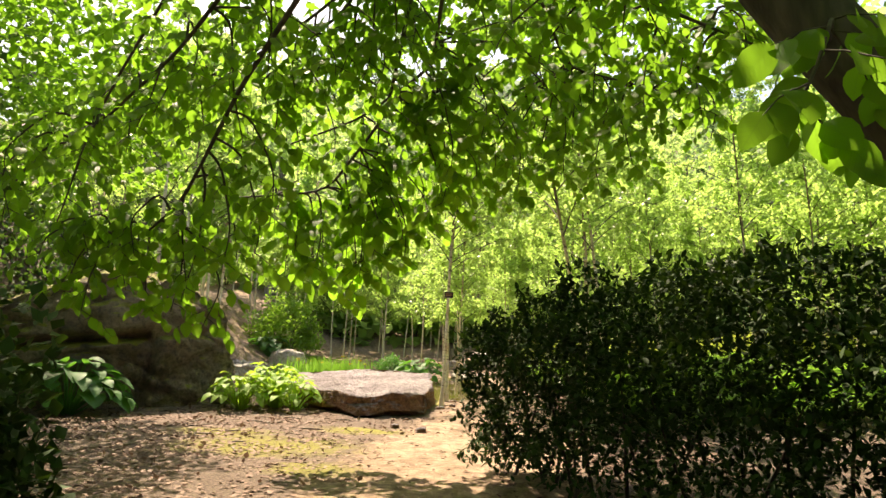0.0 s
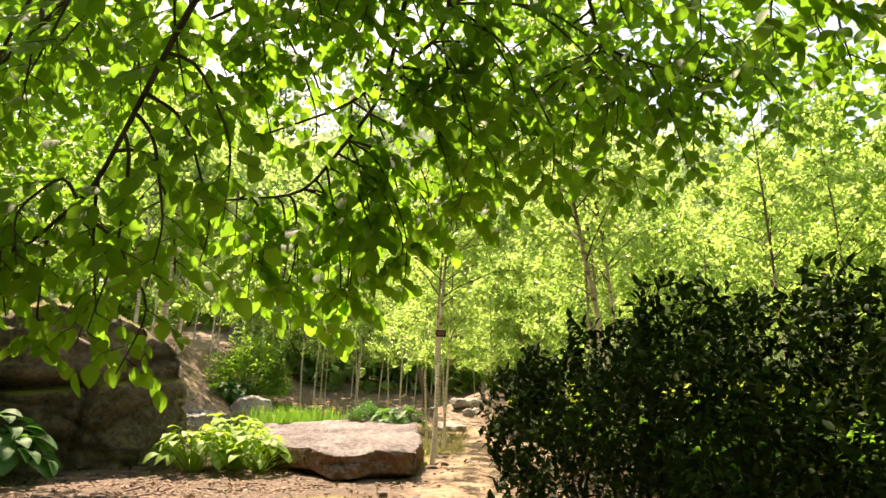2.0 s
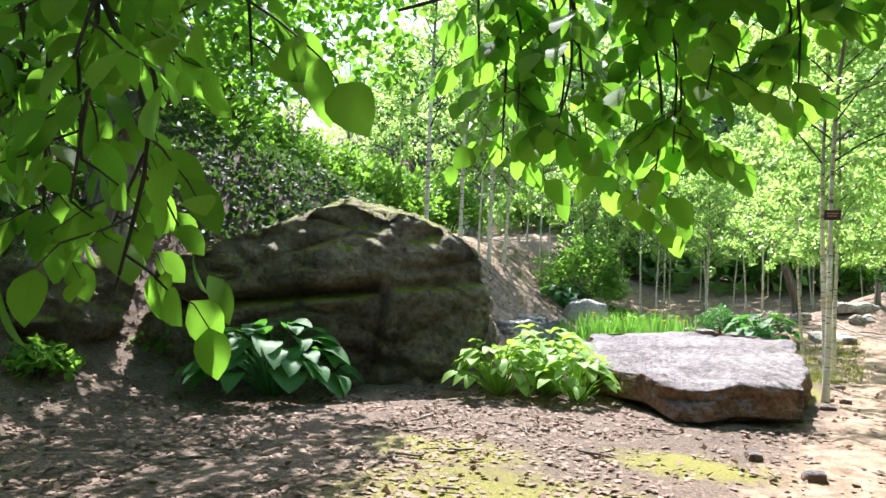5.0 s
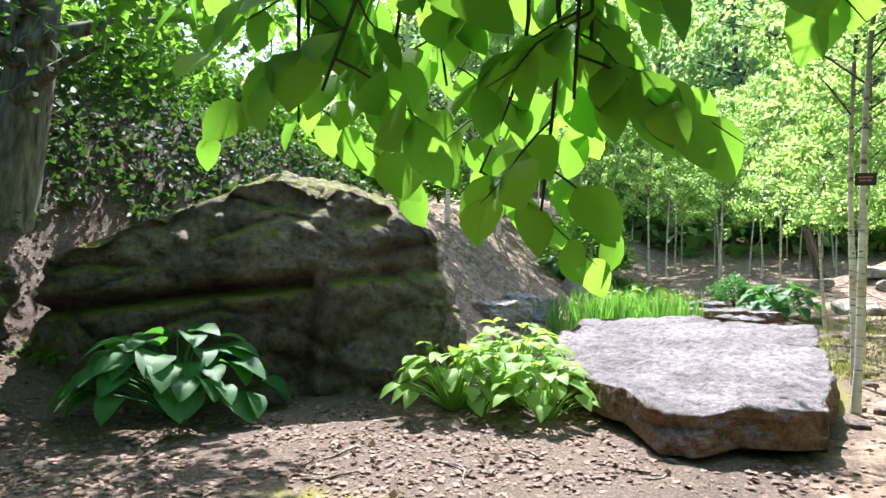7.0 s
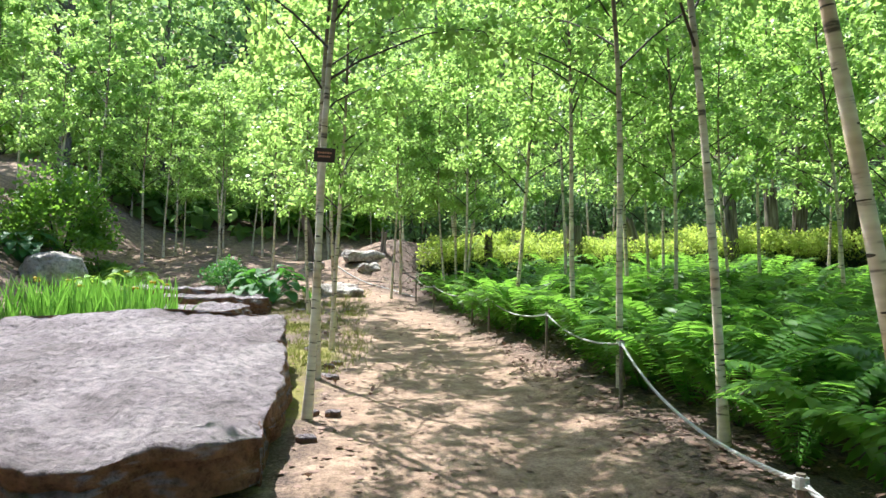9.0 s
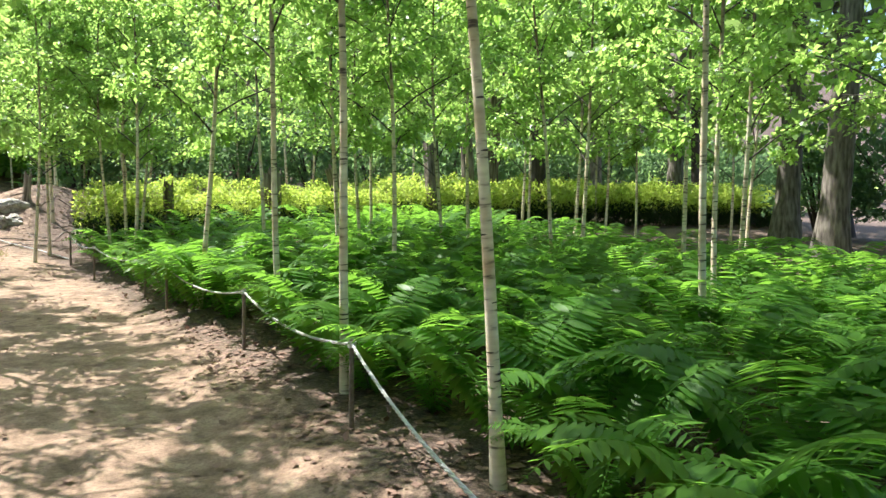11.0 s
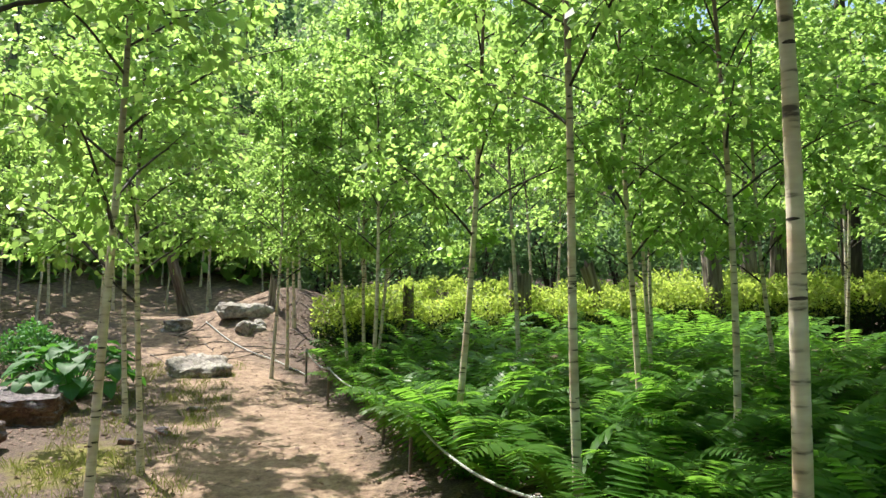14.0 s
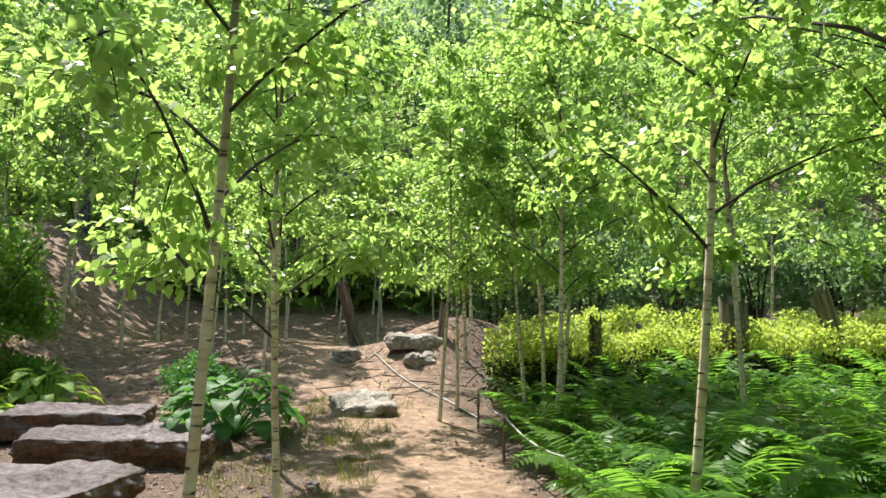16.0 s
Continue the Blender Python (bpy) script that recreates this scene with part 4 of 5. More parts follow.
# golden hedge behind the ferns; its lower leaves are coloured dark for shade
def hedge_bush(seed):
    gen = np.random.default_rng(seed)
    ob = thing("golden_shrub", "golden yellow-green clipped shrub, lower leaves darkened for shade", "shrub", "golden hedge row")
    for i in range(6):
        a, r = gen.uniform(0, 6.3), gen.uniform(0.15, 0.5)
        tip = np.array([math.cos(a) * r, math.sin(a) * r, gen.uniform(0.9, 1.25)])
        one = Soup()
        one.add(*tube(polyline([tip * [0.3, 0.3, 0], tip * [0.7, 0.7, 0.5], tip], 6), np.linspace(0.016, 0.005, 6), 5))
        part_mesh("stem", one.mesh("stem", M_BARK_DARK, True), ob)
    # inner leaves use the dark hedge colour to paint shade under the top
    for name, count, lo, hi, leaf, mat, label in (("foliage", 1900, 0.55, 1.36, 0.085, M_YELLOW, "golden yellow-green leaves"), ("shade_foliage", 2000, 0.06, 0.80, 0.085, M_HEDGE, "inner leaves darkened for the shade below")):
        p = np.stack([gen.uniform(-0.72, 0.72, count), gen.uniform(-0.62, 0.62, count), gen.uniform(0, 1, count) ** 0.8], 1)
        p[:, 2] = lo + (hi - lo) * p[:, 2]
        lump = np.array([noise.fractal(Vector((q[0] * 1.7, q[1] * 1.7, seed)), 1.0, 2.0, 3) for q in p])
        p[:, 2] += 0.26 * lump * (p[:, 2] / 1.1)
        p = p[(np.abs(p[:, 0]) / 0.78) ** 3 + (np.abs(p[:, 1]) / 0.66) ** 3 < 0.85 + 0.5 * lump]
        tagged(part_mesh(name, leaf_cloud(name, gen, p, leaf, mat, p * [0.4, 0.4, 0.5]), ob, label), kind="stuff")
    return ob


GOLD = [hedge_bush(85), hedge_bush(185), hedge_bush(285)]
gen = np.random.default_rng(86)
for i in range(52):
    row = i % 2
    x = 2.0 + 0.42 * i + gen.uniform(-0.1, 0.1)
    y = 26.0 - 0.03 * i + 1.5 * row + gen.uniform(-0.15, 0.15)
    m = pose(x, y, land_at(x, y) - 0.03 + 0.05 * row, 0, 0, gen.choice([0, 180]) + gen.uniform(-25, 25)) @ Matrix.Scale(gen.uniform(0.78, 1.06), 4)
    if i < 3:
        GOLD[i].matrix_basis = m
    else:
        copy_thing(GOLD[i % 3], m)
dark_row = shrub("dark_laurel", "tall dark evergreen shrub behind the golden row, also an unseen light block", (2.0, 34.0), 1.9, 4.2, 2800, 0.17, M_CONIFER, 87, 5, "dark laurels")
for i in range(26):
    x = 4.6 + 2.5 * i if i < 14 else -16 + 1.9 * (i - 14)
    y = (33.5 if i < 14 else 39.5) + gen.uniform(-1.0, 1.5)
    copy_thing(dark_row if i < 14 else top_shrub, pose(x, y, land_at(x, y) - 0.05, 0, 0, gen.uniform(0, 360)))


# ---- hostas, iris ----
def hosta_leaf_mesh(width, material, droop):
    v, f = broad_leaf(width, 0.10, droop, 8, 0.22)
    ripple = 0.012 * np.sin(v[:, 1] * 26)[:, None] * np.array([[0, 0, 1]]) * (np.abs(v[:, :1]) > 0.02)
    s = Soup()
    s.add(v + ripple + np.array([0, 0.0, 0]), f)
    return with_blade(s.mesh("leaf", material, True), v)


HOSTA_MESH = {}
for key, mat, w in (("dark", M_HOSTA, 0.40), ("light", M_HOSTA_LIGHT, 0.33)):
    HOSTA_MESH[key] = [hosta_leaf_mesh(w, mat, 0.16), hosta_leaf_mesh(w * 0.92, mat, 0.28)]
STEM_V, STEM_F = tube([(0, 0, 0), (0, 0.5, 0.35), (0, 1, 0.5)], [0.012, 0.009, 0.006], 4)
STEM_MESH = {"dark": np_mesh("stalk", STEM_V, STEM_F, (M_HOSTA,)), "light": np_mesh("stalk", STEM_V, STEM_F, (M_HOSTA_LIGHT,))}


def hosta(label, at, radius, height, leaf, key, seed, count=42, group="hostas"):
    gen = np.random.default_rng(seed)
    ob = thing("hosta", label, "plant", group, m=pose(at[0], at[1], land_at(*at) - 0.02))
    for i in range(count):
        q = math.sqrt((i + 0.5) / count)
        a = i * 2.39996 + gen.uniform(-0.25, 0.25)
        reach = radius * (0.10 + 0.62 * q) * gen.uniform(0.85, 1.1)
        z = height * (1.0 - 0.62 * q * q) * gen.uniform(0.85, 1.08)
        lf = part_mesh("leaf", HOSTA_MESH[key][i % 2], ob)
        lf.matrix_basis = pose(math.cos(a) * reach, math.sin(a) * reach, z, 0, 0, math.degrees(a) - 90) @ pose(0, 0, 0, 14 - 36 * q + gen.uniform(-10, 10), gen.uniform(-16, 16), gen.uniform(-22, 22)) @ Matrix.Scale(leaf * gen.uniform(0.75, 1.15), 4)
        st = part_mesh("stalk", STEM_MESH[key], ob)
        st.matrix_basis = pose(math.cos(a) * 0.04, math.sin(a) * 0.04, 0, 0, 0, math.degrees(a) - 90) @ Matrix.Diagonal((1, reach, z / 0.5, 1))
    return ob


hosta("hosta with large glossy blue-green leaves beside the boulder", (-5.6, 10.65), 1.1, 0.8, 0.38, "dark", 91, 72)
hosta("sunlit light green hosta beside the stone slab", (-3.45, 12.15), 0.8, 0.60, 0.24, "light", 92, 62)
hosta("sunlit light green hosta beside the stone slab", (-2.95, 12.5), 0.75, 0.68, 0.24, "light", 93, 62)
hosta("light green hosta leaning on the stone slab", (-3.3, 13.1), 0.75, 0.70, 0.24, "light", 94, 54)
hosta("light green hosta overlapping the corner of the slab", (-2.5, 12.2), 0.55, 0.5, 0.26, "light", 99, 36)
hosta("broad dark green hosta clump among flat rocks", (-1.95, 23.3), 1.05, 0.8, 0.3, "dark", 95, 80)
hosta("dark green hosta clump on the garden bed", (-7.4, 24.2), 0.95, 0.7, 0.32, "dark", 96, 46)
hosta("yellow-green hosta on the garden bed", (-5.2, 24.6), 0.8, 0.6, 0.30, "light", 97, 44)
hosta("yellow-green hosta on the garden bed", (-5.3, 22.9), 0.8, 0.6, 0.30, "light", 98, 40)


def iris_clump(at, radius, seed, blades=90):
    gen = np.random.default_rng(seed)
    ob = thing("iris_clump", "upright green iris blades with a few yellow flowers", "plant", "iris bed", m=pose(at[0], at[1], land_at(*at) - 0.02))
    t = np.linspace(0, 1, 6)
    s = Soup()
    for i in range(blades):
        a, r = gen.uniform(0, 6.3), radius * math.sqrt(gen.uniform(0, 1))
        b = np.array([math.cos(a) * r, math.sin(a) * r, 0])
        h = gen.uniform(0.55, 0.95)
        ln = gen.normal(size=2) * 0.16
        mid = b + np.stack([ln[0] * t ** 2 * h, ln[1] * t ** 2 * h, h * t], 1)
        wv = np.array([math.cos(a * 3), math.sin(a * 3), 0]) * 0.014
        wd = (1 - t ** 3)[:, None] * wv
        v = np.concatenate([mid - wd, mid + wd])
        s.add(v, [(k, k + 1, k + 7, k + 6) for k in range(5)])
    tagged(part_mesh("blade_mass", s.mesh("blade_mass", M_IRIS), ob), kind="stuff")
    for i in range(1):
        a, r = gen.uniform(0, 6.3), radius * gen.uniform(0.2, 0.9)
        bm = bmesh.new()
        for k in range(5):
            bmesh.ops.create_icosphere(bm, subdivisions=1, radius=0.022, matrix=pose(0.03 * math.cos(k * 1.26), 0.03 * math.sin(k * 1.26), 0.0, 30, 0, k * 72) @ Matrix.Diagonal((1, 0.5, 1.1, 1)))
        fl = part("flower", bm, M_YELLOW_FLOWER, ob, "yellow iris flower", True)
        fl.matrix_basis = pose(math.cos(a) * r, math.sin(a) * r, gen.uniform(0.7, 0.95))
    return ob


for i, (x, y) in enumerate(((-4.36, 18.87), (-3.93, 18.53), (-3.41, 18.61), (-2.94, 18.44), (-4.19, 19.39), (-3.67, 19.3), (-3.2, 19.3), (-4.79, 18.44))):
    iris_clump((x, y), 0.5, 110 + i, 110)

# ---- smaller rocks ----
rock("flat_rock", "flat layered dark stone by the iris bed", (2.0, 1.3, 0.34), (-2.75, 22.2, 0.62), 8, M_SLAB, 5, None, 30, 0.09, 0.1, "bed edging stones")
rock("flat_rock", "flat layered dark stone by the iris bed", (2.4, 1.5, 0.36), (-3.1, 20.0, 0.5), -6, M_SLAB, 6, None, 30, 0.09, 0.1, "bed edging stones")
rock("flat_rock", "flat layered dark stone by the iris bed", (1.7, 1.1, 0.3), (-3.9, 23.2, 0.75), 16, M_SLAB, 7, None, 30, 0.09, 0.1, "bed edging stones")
rock("pale_rock", "pale flat rock lying at the bend of the path", (0.98, 1.05, 0.22), (-0.5, 25.4, 0.82), 14, M_GREY_ROCK, 8, lambda x, y, z: (x + 0.12 * y, y, z + 0.7 * y), 26, 0.13, 0.12)
rock("round_boulder", "rounded grey boulder among green plants", (1.1, 0.9, 0.8), (-6.55, 23.8, land_at(-6.55, 23.8) + 0.25), 30, M_GREY_ROCK, 9, None, 22, 0.05, 0.6)
rock("grey_rock", "rough pale grey rock at the foot of the bank", (1.0, 0.75, 0.55), (-6.0, 19.3, land_at(-6.0, 19.3) + 0.12), 20, M_GREY_ROCK, 10, None, 22, 0.15, 0.25, "bank rocks")
rock("grey_rock", "rough pale grey rock at the foot of the bank", (0.9, 0.7, 0.4), (-5.9, 17.7, land_at(-5.9, 17.7) + 0.08), 60, M_GREY_ROCK, 11, None, 22, 0.12, 0.25, "bank rocks")
rock("bank_rock", "dark rough stone on the leaf-strewn bank", (1.9, 1.3, 0.9), (-8.3, 9.3, 0.85), 10, M_BOULDER, 12, None, 36, 0.28, 0.3, crack=0.4)
rock("mound_rock", "pale flat rock on the earth mound", (1.2, 0.9, 0.3), (0.0, 29.7, land_at(0.0, 29.7) - 0.05), 12, M_GREY_ROCK, 13, None, 22, 0.12, 0.4, "mound rocks")
rock("mound_rock", "rough brownish rock on the earth mound", (0.6, 0.5, 0.3), (0.15, 28.9, land_at(0.15, 28.9) - 0.04), 45, M_GREY_ROCK, 14, None, 22, 0.12, 0.4, "mound rocks")
rock("mound_rock", "small pale rock beside the earth mound", (0.7, 0.5, 0.3), (-1.5, 29.6, land_at(-1.5, 29.6) + 0.03), 75, M_GREY_ROCK, 15, None, 22, 0.12, 0.35, "mound rocks")
gen = np.random.default_rng(120)
for i in range(16):
    x, y = gen.uniform(-1.2, 0.1), gen.uniform(9.5, 24)
    if -1.2 < x and 11.5 < y < 16.8:
        x = gen.uniform(-0.15, 0.1)
    rock("pebble", "small brown stone lying on the soil", (gen.uniform(0.08, 0.28), gen.uniform(0.07, 0.16), 0.08), (x, y, land_at(x, y) + 0.01), gen.uniform(0, 180), M_SLAB, 130 + i, None, 5, 0.02, 0.4, "small stones")

# ---- rope fence ----
POSTS = [(1.95, 7.7), (1.83, 10.32), (2.43, 13.75), (2.41, 16.25), (2.13, 18.83), (2.05, 20.15), (1.57, 22.5), (1.3, 24.3)]


def rope_line():
    tops = []
    for x, y in POSTS:
        z = land_at(x, y) + (0.2 if y < 11 else 0.0)
        bm = bmesh.new()
        bmesh.ops.create_cone(bm, segments=10, radius1=0.019, radius2=0.016, depth=1.0, cap_ends=True)
        bmesh.ops.translate(bm, verts=bm.verts[:], vec=(0, 0, 0.06))
        for v in bm.verts:
            v.co.x += 0.012 * noise.noise(Vector((x, y, v.co.z * 5)))
        ob = thing("rope_post", "thin brown wooden post holding a rope", "post", "rope fence posts", m=pose(x, y, z, 0, 0, 37 * x))
        part("stake", bm, M_POST, ob)
        bm = bmesh.new()
        for k in range(3):
            bmesh.ops.create_cone(bm, segments=10, radius1=0.027, radius2=0.027, depth=0.013, cap_ends=True, matrix=pose(0, 0, 0.515 + 0.014 * k, 4, 3, 0))
        part("rope_knot", bm, M_ROPE, ob, "pale rope wound round the top")
        tops.append((x, y, z + 0.53))
    for a, b in zip(tops[:-1], tops[1:]):
        a, b = np.array(a), np.array(b)
        t = np.linspace(0, 1, 22)
        p = a + (b - a) * t[:, None]
        p[:, 2] -= 0.13 * np.linalg.norm(b - a) / 3 * 4 * t * (1 - t)
        s = Soup()
        for ph in (0, 2.1, 4.2):
            fine = np.linspace(0, 1, 120)
            q = np.stack([np.interp(fine, t, p[:, k]) for k in range(3)], 1)
            tw = fine * np.linalg.norm(b - a) * 40 + ph
            q[:, 0] += 0.006 * np.cos(tw)
            q[:, 2] += 0.006 * np.sin(tw)
            s.add(*tube(q, np.full(120, 0.0055), 5))
        tagged(part_mesh("rope", s.mesh("rope", M_ROPE, True)), "pale twisted rope hung slack between posts", "rope", "rope fence")


rope_line()
p = np.array([(x, y, land_at(x, y) + 0.03) for x, y in polyline([(1.3, 24.9, 0), (0.75, 26.4, 0), (0.14, 27.5, 0), (-0.45, 28.6, 0), (-0.91, 29.6, 0)], 24)[:, :2]])
s = Soup()
s.add(*tube(p, np.full(24, 0.012), 6))
tagged(part_mesh("rope", s.mesh("rope", M_ROPE, True)), "pale rope lying over the earth mound", "rope", "rope fence")


# ---- tree sign ----
def tree_sign():
    ob = thing("tree_sign", "small dark red sign fixed to a birch trunk", "sign", m=pose(-0.07, 13.64, 2.25, 0, 3, -6))
    bm = bmesh.new()
    bmesh.ops.create_cube(bm, size=1.0)
    bmesh.ops.scale(bm, verts=bm.verts[:], vec=(0.17, 0.012, 0.115))
    bmesh.ops.bevel(bm, geom=bm.edges[:], offset=0.003, segments=2, affect="EDGES")
    part("board", bm, M_SIGN, ob)
    for k, (w, z) in enumerate(((0.12, 0.018), (0.10, -0.012))):
        bm = bmesh.new()
        for j in range(6):
            bmesh.ops.create_cube(bm, size=1.0, matrix=Matrix.Translation((-w / 2 + w * (j + 0.5) / 6, -0.0075, z)) @ Matrix.Diagonal((w / 8.5, 0.003, 0.016 - 0.004 * (j % 2), 1)))
        part("lettering", bm, M_SIGN_TEXT, ob, "faded orange lettering")
    bm = bmesh.new()
    bmesh.ops.create_cone(bm, segments=8, radius1=0.004, radius2=0.004, depth=0.12, cap_ends=True, matrix=pose(0.05, 0.05, 0.05, 90, 0, 0))
    part("fixing_wire", bm, M_POST, ob)


tree_sign()


# ---- stumps and snags ----
def snag(name, label, at, height, radius, tilt, seed, jag=0.25):
    gen = np.random.default_rng(seed)
    ob = thing(name, label, "stump", "old stumps", m=pose(at[0], at[1], land_at(*at) - 0.05) @ pose(0, 0, 0, 0, tilt, seed * 40))
    n, m = 14, 9
    bm = bmesh.new()
    rings = []
    for i in range(m):
        z = height * i / (m - 1)
        row = []
        for j in range(n):
            a = 2 * math.pi * j / n
            r = radius * (1.35 - 0.45 * min(1, i / 3)) * (1 + 0.16 * math.sin(3 * a + seed) + 0.1 * noise.noise(Vector((math.cos(a), math.sin(a), z * 2 + seed))))
            top = jag * (0.5 + noise.noise(Vector((math.cos(a) * 2, math.sin(a) * 2, seed)))) if i == m - 1 else 0
            row.append(bm.verts.new((math.cos(a) * r, math.sin(a) * r, z + top)))
        rings.append(row)
    for i in range(m - 1):
        for j in range(n):
            bm.faces.new((rings[i][j], rings[i][(j + 1) % n], rings[i + 1][(j + 1) % n], rings[i + 1][j]))
    inner = [bm.verts.new(v.co * 1.0 * 1 - Vector((v.co.x * 0.4, v.co.y * 0.4, jag * 0.8))) for v in rings[-1]]
    for j in range(n):
        bm.faces.new((rings[-1][j], rings[-1][(j + 1) % n], inner[(j + 1) % n], inner[j]))
    bm.faces.new(inner)
    part("wood", bm, M_DEADWOOD, ob)
    return ob


snag("tree_stump", "broken grey tree stump with a jagged top", (5.4, 25.5), 1.3, 0.24, 0, 1, 0.35)
snag("snag", "weathered leaning dead trunk", (3.2, 25.6), 1.25, 0.11, -8, 2)
snag("snag", "weathered leaning dead trunk", (4.35, 25.8), 1.15, 0.12, 30, 3)
snag("snag", "dark dead trunk wrapped in leaves", (9.5, 25.2), 2.2, 0.2, 4, 4)
snag("snag", "leaning dark dead trunk", (7.5, 26.0), 1.6, 0.15, 22, 5)
snag("snag", "tan leaning dead trunk beyond the mound", (-1.75, 32.5), 1.7, 0.15, 24, 6)
snag("snag", "small grey upright stump on the mound", (0.55, 29.6), 0.6, 0.09, 3, 9)
snag("tree_stump", "dark broken stump in the shrubs", (12.0, 27.5), 2.4, 0.2, -5, 7)
snag("snag", "dark dead tree trunk", (13.0, 28.0), 4.0, 0.22, 2, 8)


# ---- trees on the bank and beyond ----
def wood_tree(name, label, seed, height, reach, trunk_r, leaves, leaf, bark, material, group, squat=0.75):
    gen = np.random.default_rng(seed)
    ob = thing(name, label, "tree", group)
    trunk = polyline([(0, 0, -0.2), (gen.normal() * 0.15, gen.normal() * 0.15, height * 0.35), (gen.normal() * 0.3, gen.normal() * 0.3, height * 0.85)], 12)
    s = Soup()
    rad = trunk_r * (1 - 0.8 * np.linspace(0, 1, 12))
    rad[0] *= 1.5
    s.add(*tube(trunk, rad, 12))
    part_mesh("trunk", s.mesh("trunk", bark, True), ob, "rough bark trunk")
    pos = []
    for i in range(26):
        h = height * (0.22 + 0.72 * i / 26)
        a = i * 2.4
        ln = reach * (1.05 - 0.75 * abs(i / 26 - 0.35)) * gen.uniform(0.7, 1.1)
        base = np.array([0, 0, h])
        tip = base + np.array([math.cos(a) * ln, math.sin(a) * ln, ln * 0.35])
        one = Soup()
        one.add(*tube(polyline([base, (base + tip) / 2 + [0, 0, 0.15], tip], 6), np.linspace(trunk_r * 0.35, 0.01, 6), 5))
        if i < 10:
            part_mesh("limb", one.mesh("limb", bark, True), ob)
        k = leaves // 26
        for c in range(5):
            q = base + (tip - base) * gen.uniform(0.4, 1.05) + gen.normal(size=3) * ln * 0.16
            pos.append(q + gen.normal(size=(k // 5, 3)) * np.array([0.3, 0.3, 0.18]) * ln * 0.62)
    pos = np.concatenate(pos)
    tagged(part_mesh("crown", leaf_cloud("crown", gen, pos, leaf, material, None, 0.8), ob), kind="stuff")
    return ob


def stand(ob, x, y, turn=0.0):
    ob.matrix_basis = pose(x, y, land_at(x, y) - 0.1, 0, 0, turn)


bank = wood_tree("bank_tree", "old tree with rough grey bark on the bank", 141, 9.0, 2.6, 0.40, 4200, 0.18, M_BARK_GREY, M_IVY, "trees on the bank")
bank.matrix_basis = Matrix.Translation((0, 0, -0.7)) @ lean(-9.5, 10.8, 0.13, 0.0, 0)
broad = wood_tree("broadleaf_tree", "tall broadleaf tree with a full dark crown", 142, 17.0, 4.4, 0.3, 1900, 0.46, M_BARK_GREY, M_FAR, "wood behind")
broad2 = wood_tree("broadleaf_tree", "tall broadleaf tree with a full dark crown", 143, 13.0, 3.8, 0.24, 1900, 0.42, M_BARK_DARK, M_SHRUB, "wood behind")
conif = wood_tree("conifer", "dark conifer on the hillside behind the wood", 144, 20.0, 3.8, 0.34, 2000, 0.46, M_BARK_DARK, M_CONIFER, "conifers behind")
low_tree = wood_tree("bank_tree", "small leafy tree on the bank", 145, 6.5, 2.4, 0.16, 3600, 0.2, M_BARK_DARK, M_SHRUB, "trees on the bank")
stand(low_tree, -15.5, 17.5)
stand(broad, -29.0, 58.0)
stand(broad2, -34.0, 52.0)
stand(conif, -12.0, 64.0)
for x, y, k in ((-9.5, 41, 0), (-6.2, 43, 1), (-12.6, 38, 0), (-15.5, 33, 0), (-18.0, 38, 0)):
    copy_thing((broad, conif)[k], pose(x, y, land_at(x, y) - 0.1, 0, 0, 50 * x) @ Matrix.Scale(0.85, 4))
gen = np.random.default_rng(150)
for x, y, k in ((-13, 10, 1), (-17, 30, 0), (-12, 5, 1), (-11, 1, 0), (-19, 12, 0)):
    copy_thing((bank, low_tree)[k], pose(x, y, land_at(x, y) - 0.1, 0, 0, gen.uniform(0, 360)))
for i in range(26):
    x = -30 + 2.7 * i + gen.uniform(-1, 1)
    y = 44 + gen.uniform(0, 9) + abs(x) * 0.05
    copy_thing((broad, broad2, broad, broad2, broad, conif)[i % 6], pose(x, y, land_at(x, y) - 0.1, 0, 0, gen.uniform(0, 360)) @ Matrix.Scale(gen.uniform(0.62, 0.88), 4))
for i in range(26):
    x, y = -46 + 3.6 * i + gen.uniform(-1, 1), 56 + gen.uniform(0, 9)
    copy_thing((broad, broad2, broad, conif, broad2)[i % 5], pose(x, y, land_at(x, y) - 0.1, 0, 0, gen.uniform(0, 360)) @ Matrix.Scale(gen.uniform(0.6, 0.9), 4))
for i in range(10):
    x, y = 20.5 + gen.uniform(-0.8, 0.8), 3.0 + 2.1 * i
    copy_thing(dark_row, pose(x, y, land_at(x, y) - 0.05, 0, 0, gen.uniform(0, 360)))
for x, y in ((16, 20), (19, 26), (17, 14), (14, 9), (12, 3), (22, 33), (9, -4), (3, -9), (-5, -9), (20, 8), (14.5, 18), (22, 22), (25, 30), (13, 25.5)):
    copy_thing((broad, broad2)[int(gen.integers(0, 2))], pose(x, y, land_at(x, y) - 0.1, 0, 0, gen.uniform(0, 360)))
# unseen laurels around the start, added to block low light from behind
for i in range(16):
    x, y = (-9 + 1.5 * i, -5.5 + gen.uniform(-0.8, 0.8)) if i < 12 else (-6.2 + gen.uniform(-0.5, 0.5), -3.5 + 1.7 * (i - 12))
    copy_thing(dark_row, pose(x, y, land_at(x, y) - 0.05, 0, 0, gen.uniform(0, 360)))
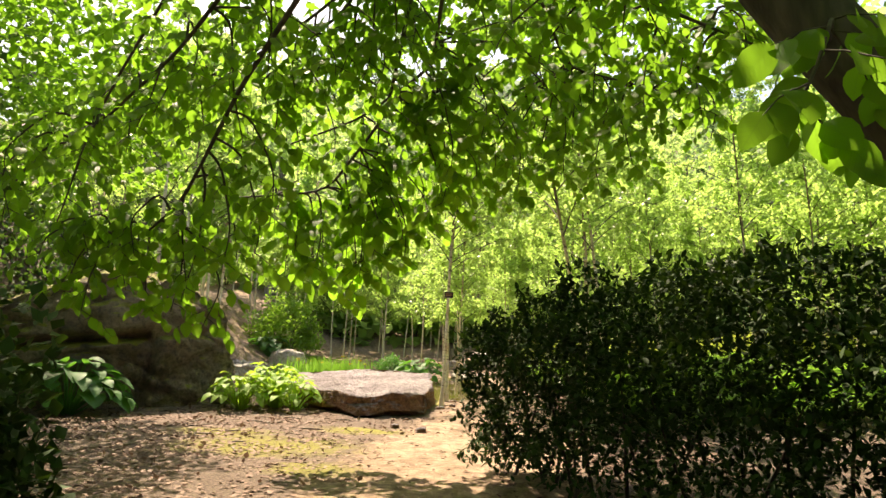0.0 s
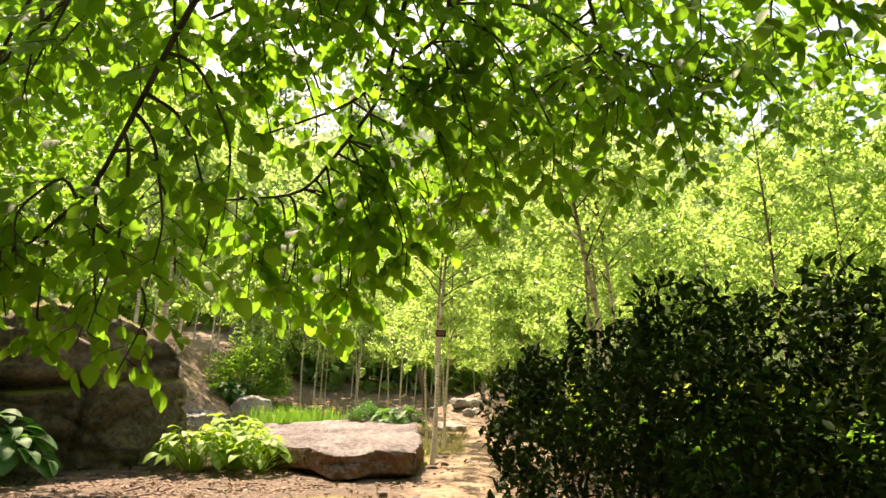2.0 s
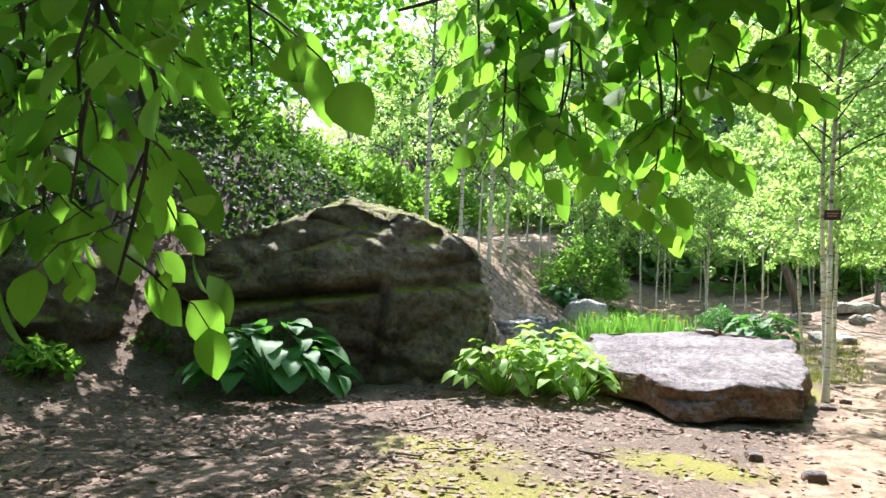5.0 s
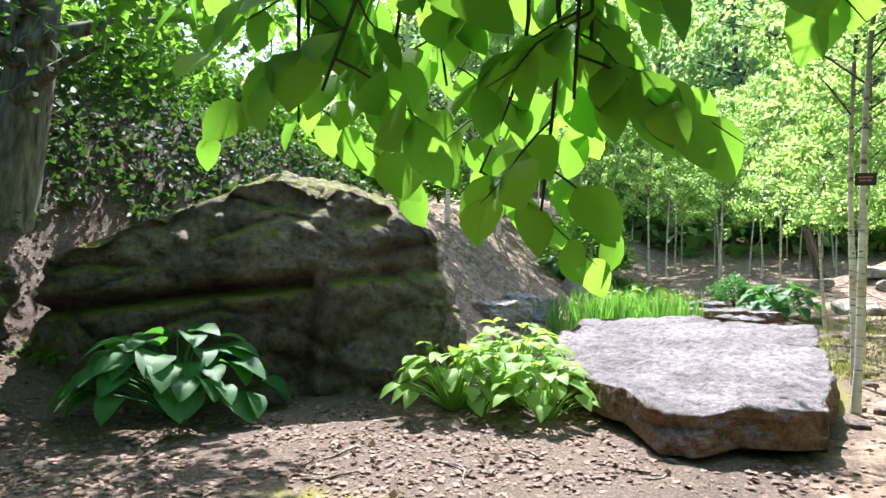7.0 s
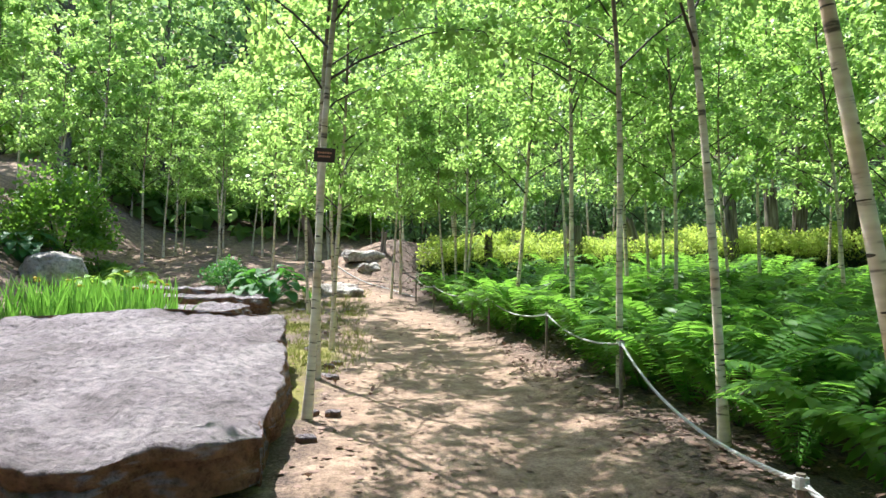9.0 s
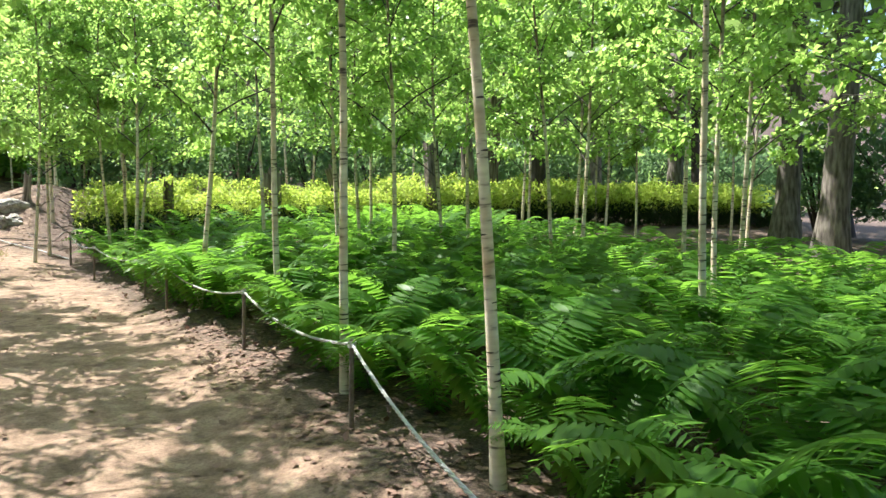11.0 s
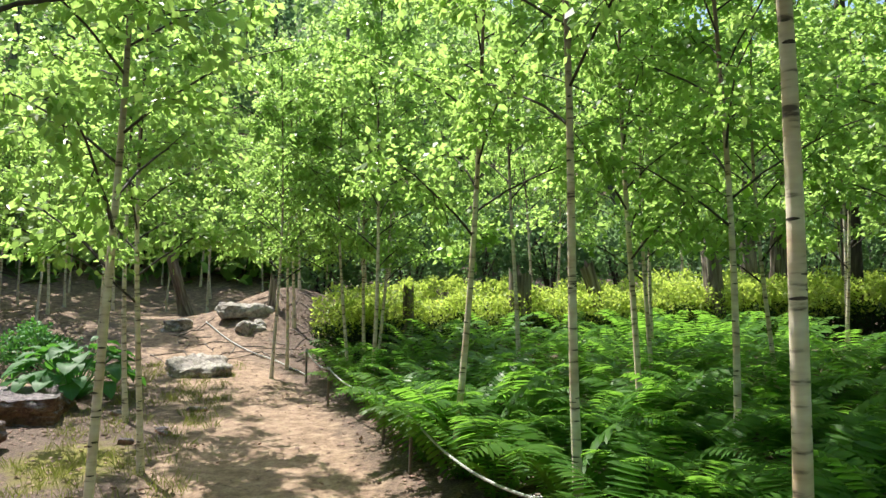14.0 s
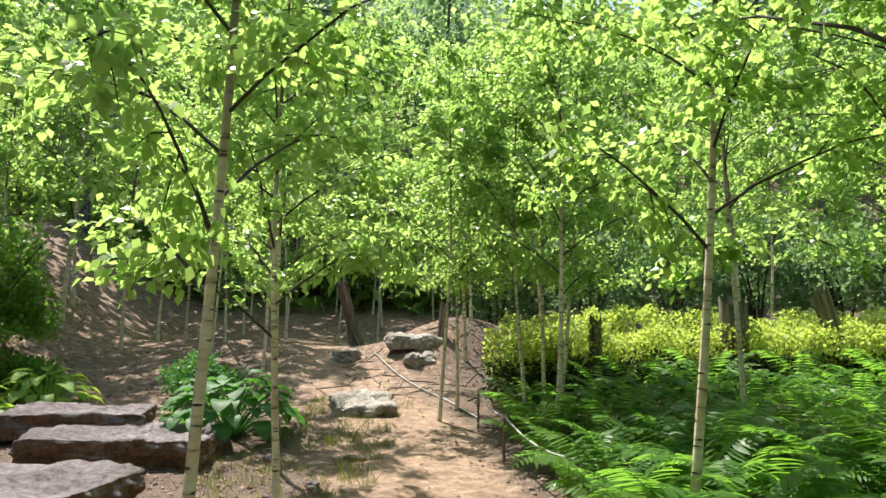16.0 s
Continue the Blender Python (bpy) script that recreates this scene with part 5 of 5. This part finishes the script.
# wooded hill far behind
hx = np.linspace(-150, 150, 61)
hv = []
for row, (yy, zz) in enumerate(((112, 40), (125, 56), (140, 66), (160, 70))):
    for q in hx:
        hv.append((q, yy, zz + (4 * noise.noise(Vector((q * 0.05, row, 0.5))) - 0.09 * abs(q + 10) * (row > 0)) if row else zz))
hi = np.arange(4 * 61).reshape(4, 61)
hf = np.stack([hi[:-1, :-1], hi[:-1, 1:], hi[1:, 1:], hi[1:, :-1]], -1).reshape(-1, 4)
M_HILL = plain("far_woodland", (0.07, 0.13, 0.06), 0.95, 0, 0.6, 0.35)
tagged(new("backdrop", np_mesh("backdrop", np.array(hv), hf, (M_HILL,), True)), "dark wooded hill in the distance", "hill", kind="structure")

# ---- undergrowth on the far slope ----
gen = np.random.default_rng(155)
n = 26000
pos = np.stack([gen.uniform(-55, 55, n), 38 + 72 * gen.uniform(0, 1, n) ** 1.4, np.zeros(n)], 1)
pos[:, 2] = land(pos[:, 0], pos[:, 1]) + gen.uniform(0, 1, n) ** 1.5 * (1.2 + 0.04 * (pos[:, 1] - 38)) * 1.5
tagged(part_mesh("undergrowth", leaf_cloud("undergrowth", gen, pos, 0.75, M_FAR, None, 0.8)), "green undergrowth covering the wooded slope", "undergrowth", kind="stuff")

# ---- ivy, leaf litter, grass ----
gen = np.random.default_rng(160)
n = 62000
pos = np.stack([gen.uniform(-15, -6.0, n), gen.uniform(4, 30, n), np.zeros(n)], 1)
pos[:, 2] = land(pos[:, 0], pos[:, 1])
mask = np.array([noise.fractal(Vector((q[0] * 0.5, q[1] * 0.5, 4.0)), 1.0, 2.0, 3) for q in pos])
rel = pos[:, 2] - np.interp(pos[:, 1], PROFILE_Y, PROFILE_Z)
pos = pos[(rel > 1.45 + mask * 1.3) & (rel < 4.7) & (pos[:, 1] < 17.5 + mask * 3)]
pos[:, 2] += gen.uniform(0.0, 0.16, len(pos))
tagged(part_mesh("ivy", leaf_cloud("ivy", gen, pos, 0.13, M_IVY, None, 0.7)), "dark green ivy covering the steep bank", "ivy", kind="stuff")

n = 125000
pos = np.stack([gen.uniform(-10.5, 3.6, n), 3.0 + 30 * gen.uniform(0, 1, n) ** 1.5, np.zeros(n)], 1)
off = np.abs(pos[:, 0] - np.interp(pos[:, 1], PATH_Y, PATH_X)) - np.interp(pos[:, 1], PATH_Y, PATH_W)
patch = np.array([noise.fractal(Vector((q[0] * 0.7, q[1] * 0.7, 9.0)), 1.0, 2.0, 3) for q in pos])
dens = np.clip(0.34 + off * 0.45 + patch * 0.6, 0.14, 1) * np.where(pos[:, 1] < 13, 1.0, 0.6)
dens = np.where(pos[:, 0] > 2.0, 1.0, dens)
pos = pos[gen.uniform(0, 1, n) < dens]
pos[:, 2] = land(pos[:, 0], pos[:, 1]) + gen.uniform(0.003, 0.012, len(pos))
m = len(pos)
d = unit(m, gen) * [1, 1, 0.25]
v, f = scatter(LEAF_SMALL * [1.2, 1, 1.0], LEAF_SMALL_F, pos, frames_from(d, unit(m, gen) * 0.18 + [0, 0, 1]), 0.052 * gen.uniform(0.4, 1.5, m))
tagged(part_mesh("leaf_litter", np_mesh("leaf_litter", v, f, (M_DEAD_LEAF,))), "dry brown fallen leaves scattered over the soil", "leaves", kind="stuff")

n = 11000
c = np.concatenate([np.stack([gen.uniform(-1.6, 0.2, 260), gen.uniform(15.5, 26, 260)], 1), np.stack([gen.uniform(-10.0, -4.8, 340), gen.uniform(15, 27, 340)], 1)])
k = gen.integers(0, len(c), n)
base = np.zeros((n, 3))
base[:, :2] = c[k] + gen.normal(size=(n, 2)) * 0.07
base[:, 2] = land(base[:, 0], base[:, 1])
tv = np.array([[-0.03, 0, 0], [0.03, 0, 0], [0.015, 0.7, 0.05], [-0.005, 1.0, 0.12]])
d = unit(n, gen) * [0.6, 0.6, 0.2] + [0, 0, 0.8]
v, f = scatter(tv, np.array([[0, 1, 2, 3]]), base, frames_from(d, unit(n, gen)), 0.13 * gen.uniform(0.5, 1.2, n))
tagged(part_mesh("grass", np_mesh("grass", v, f, (M_GRASS,))), "thin yellowish grass tufts beside the path and on the bank", "grass", kind="stuff")


# fallen twigs on the mound and the path's edge
gen = np.random.default_rng(180)
for i in range(70):
    x, y = (gen.uniform(-1.6, 1.6), gen.uniform(26.6, 30.2)) if i < 50 else (gen.uniform(-4.2, -1.2), gen.uniform(7.5, 11.3))
    a, ln = gen.uniform(0, 6.3), gen.uniform(0.25, 0.9) * (1 if i < 50 else 0.5)
    pts = [(x + math.cos(a) * ln * k + gen.normal() * 0.03, y + math.sin(a) * ln * k + gen.normal() * 0.03) for k in (-0.5, -0.15, 0.2, 0.5)]
    s = Soup()
    s.add(*tube([(px, py, land_at(px, py) + 0.014) for px, py in pts], [0.012, 0.011, 0.009, 0.004], 5))
    tagged(part_mesh("fallen_twig", s.mesh("fallen_twig", M_DEADWOOD, True)), "dry grey fallen twig lying on the soil", "twig", "fallen twigs")
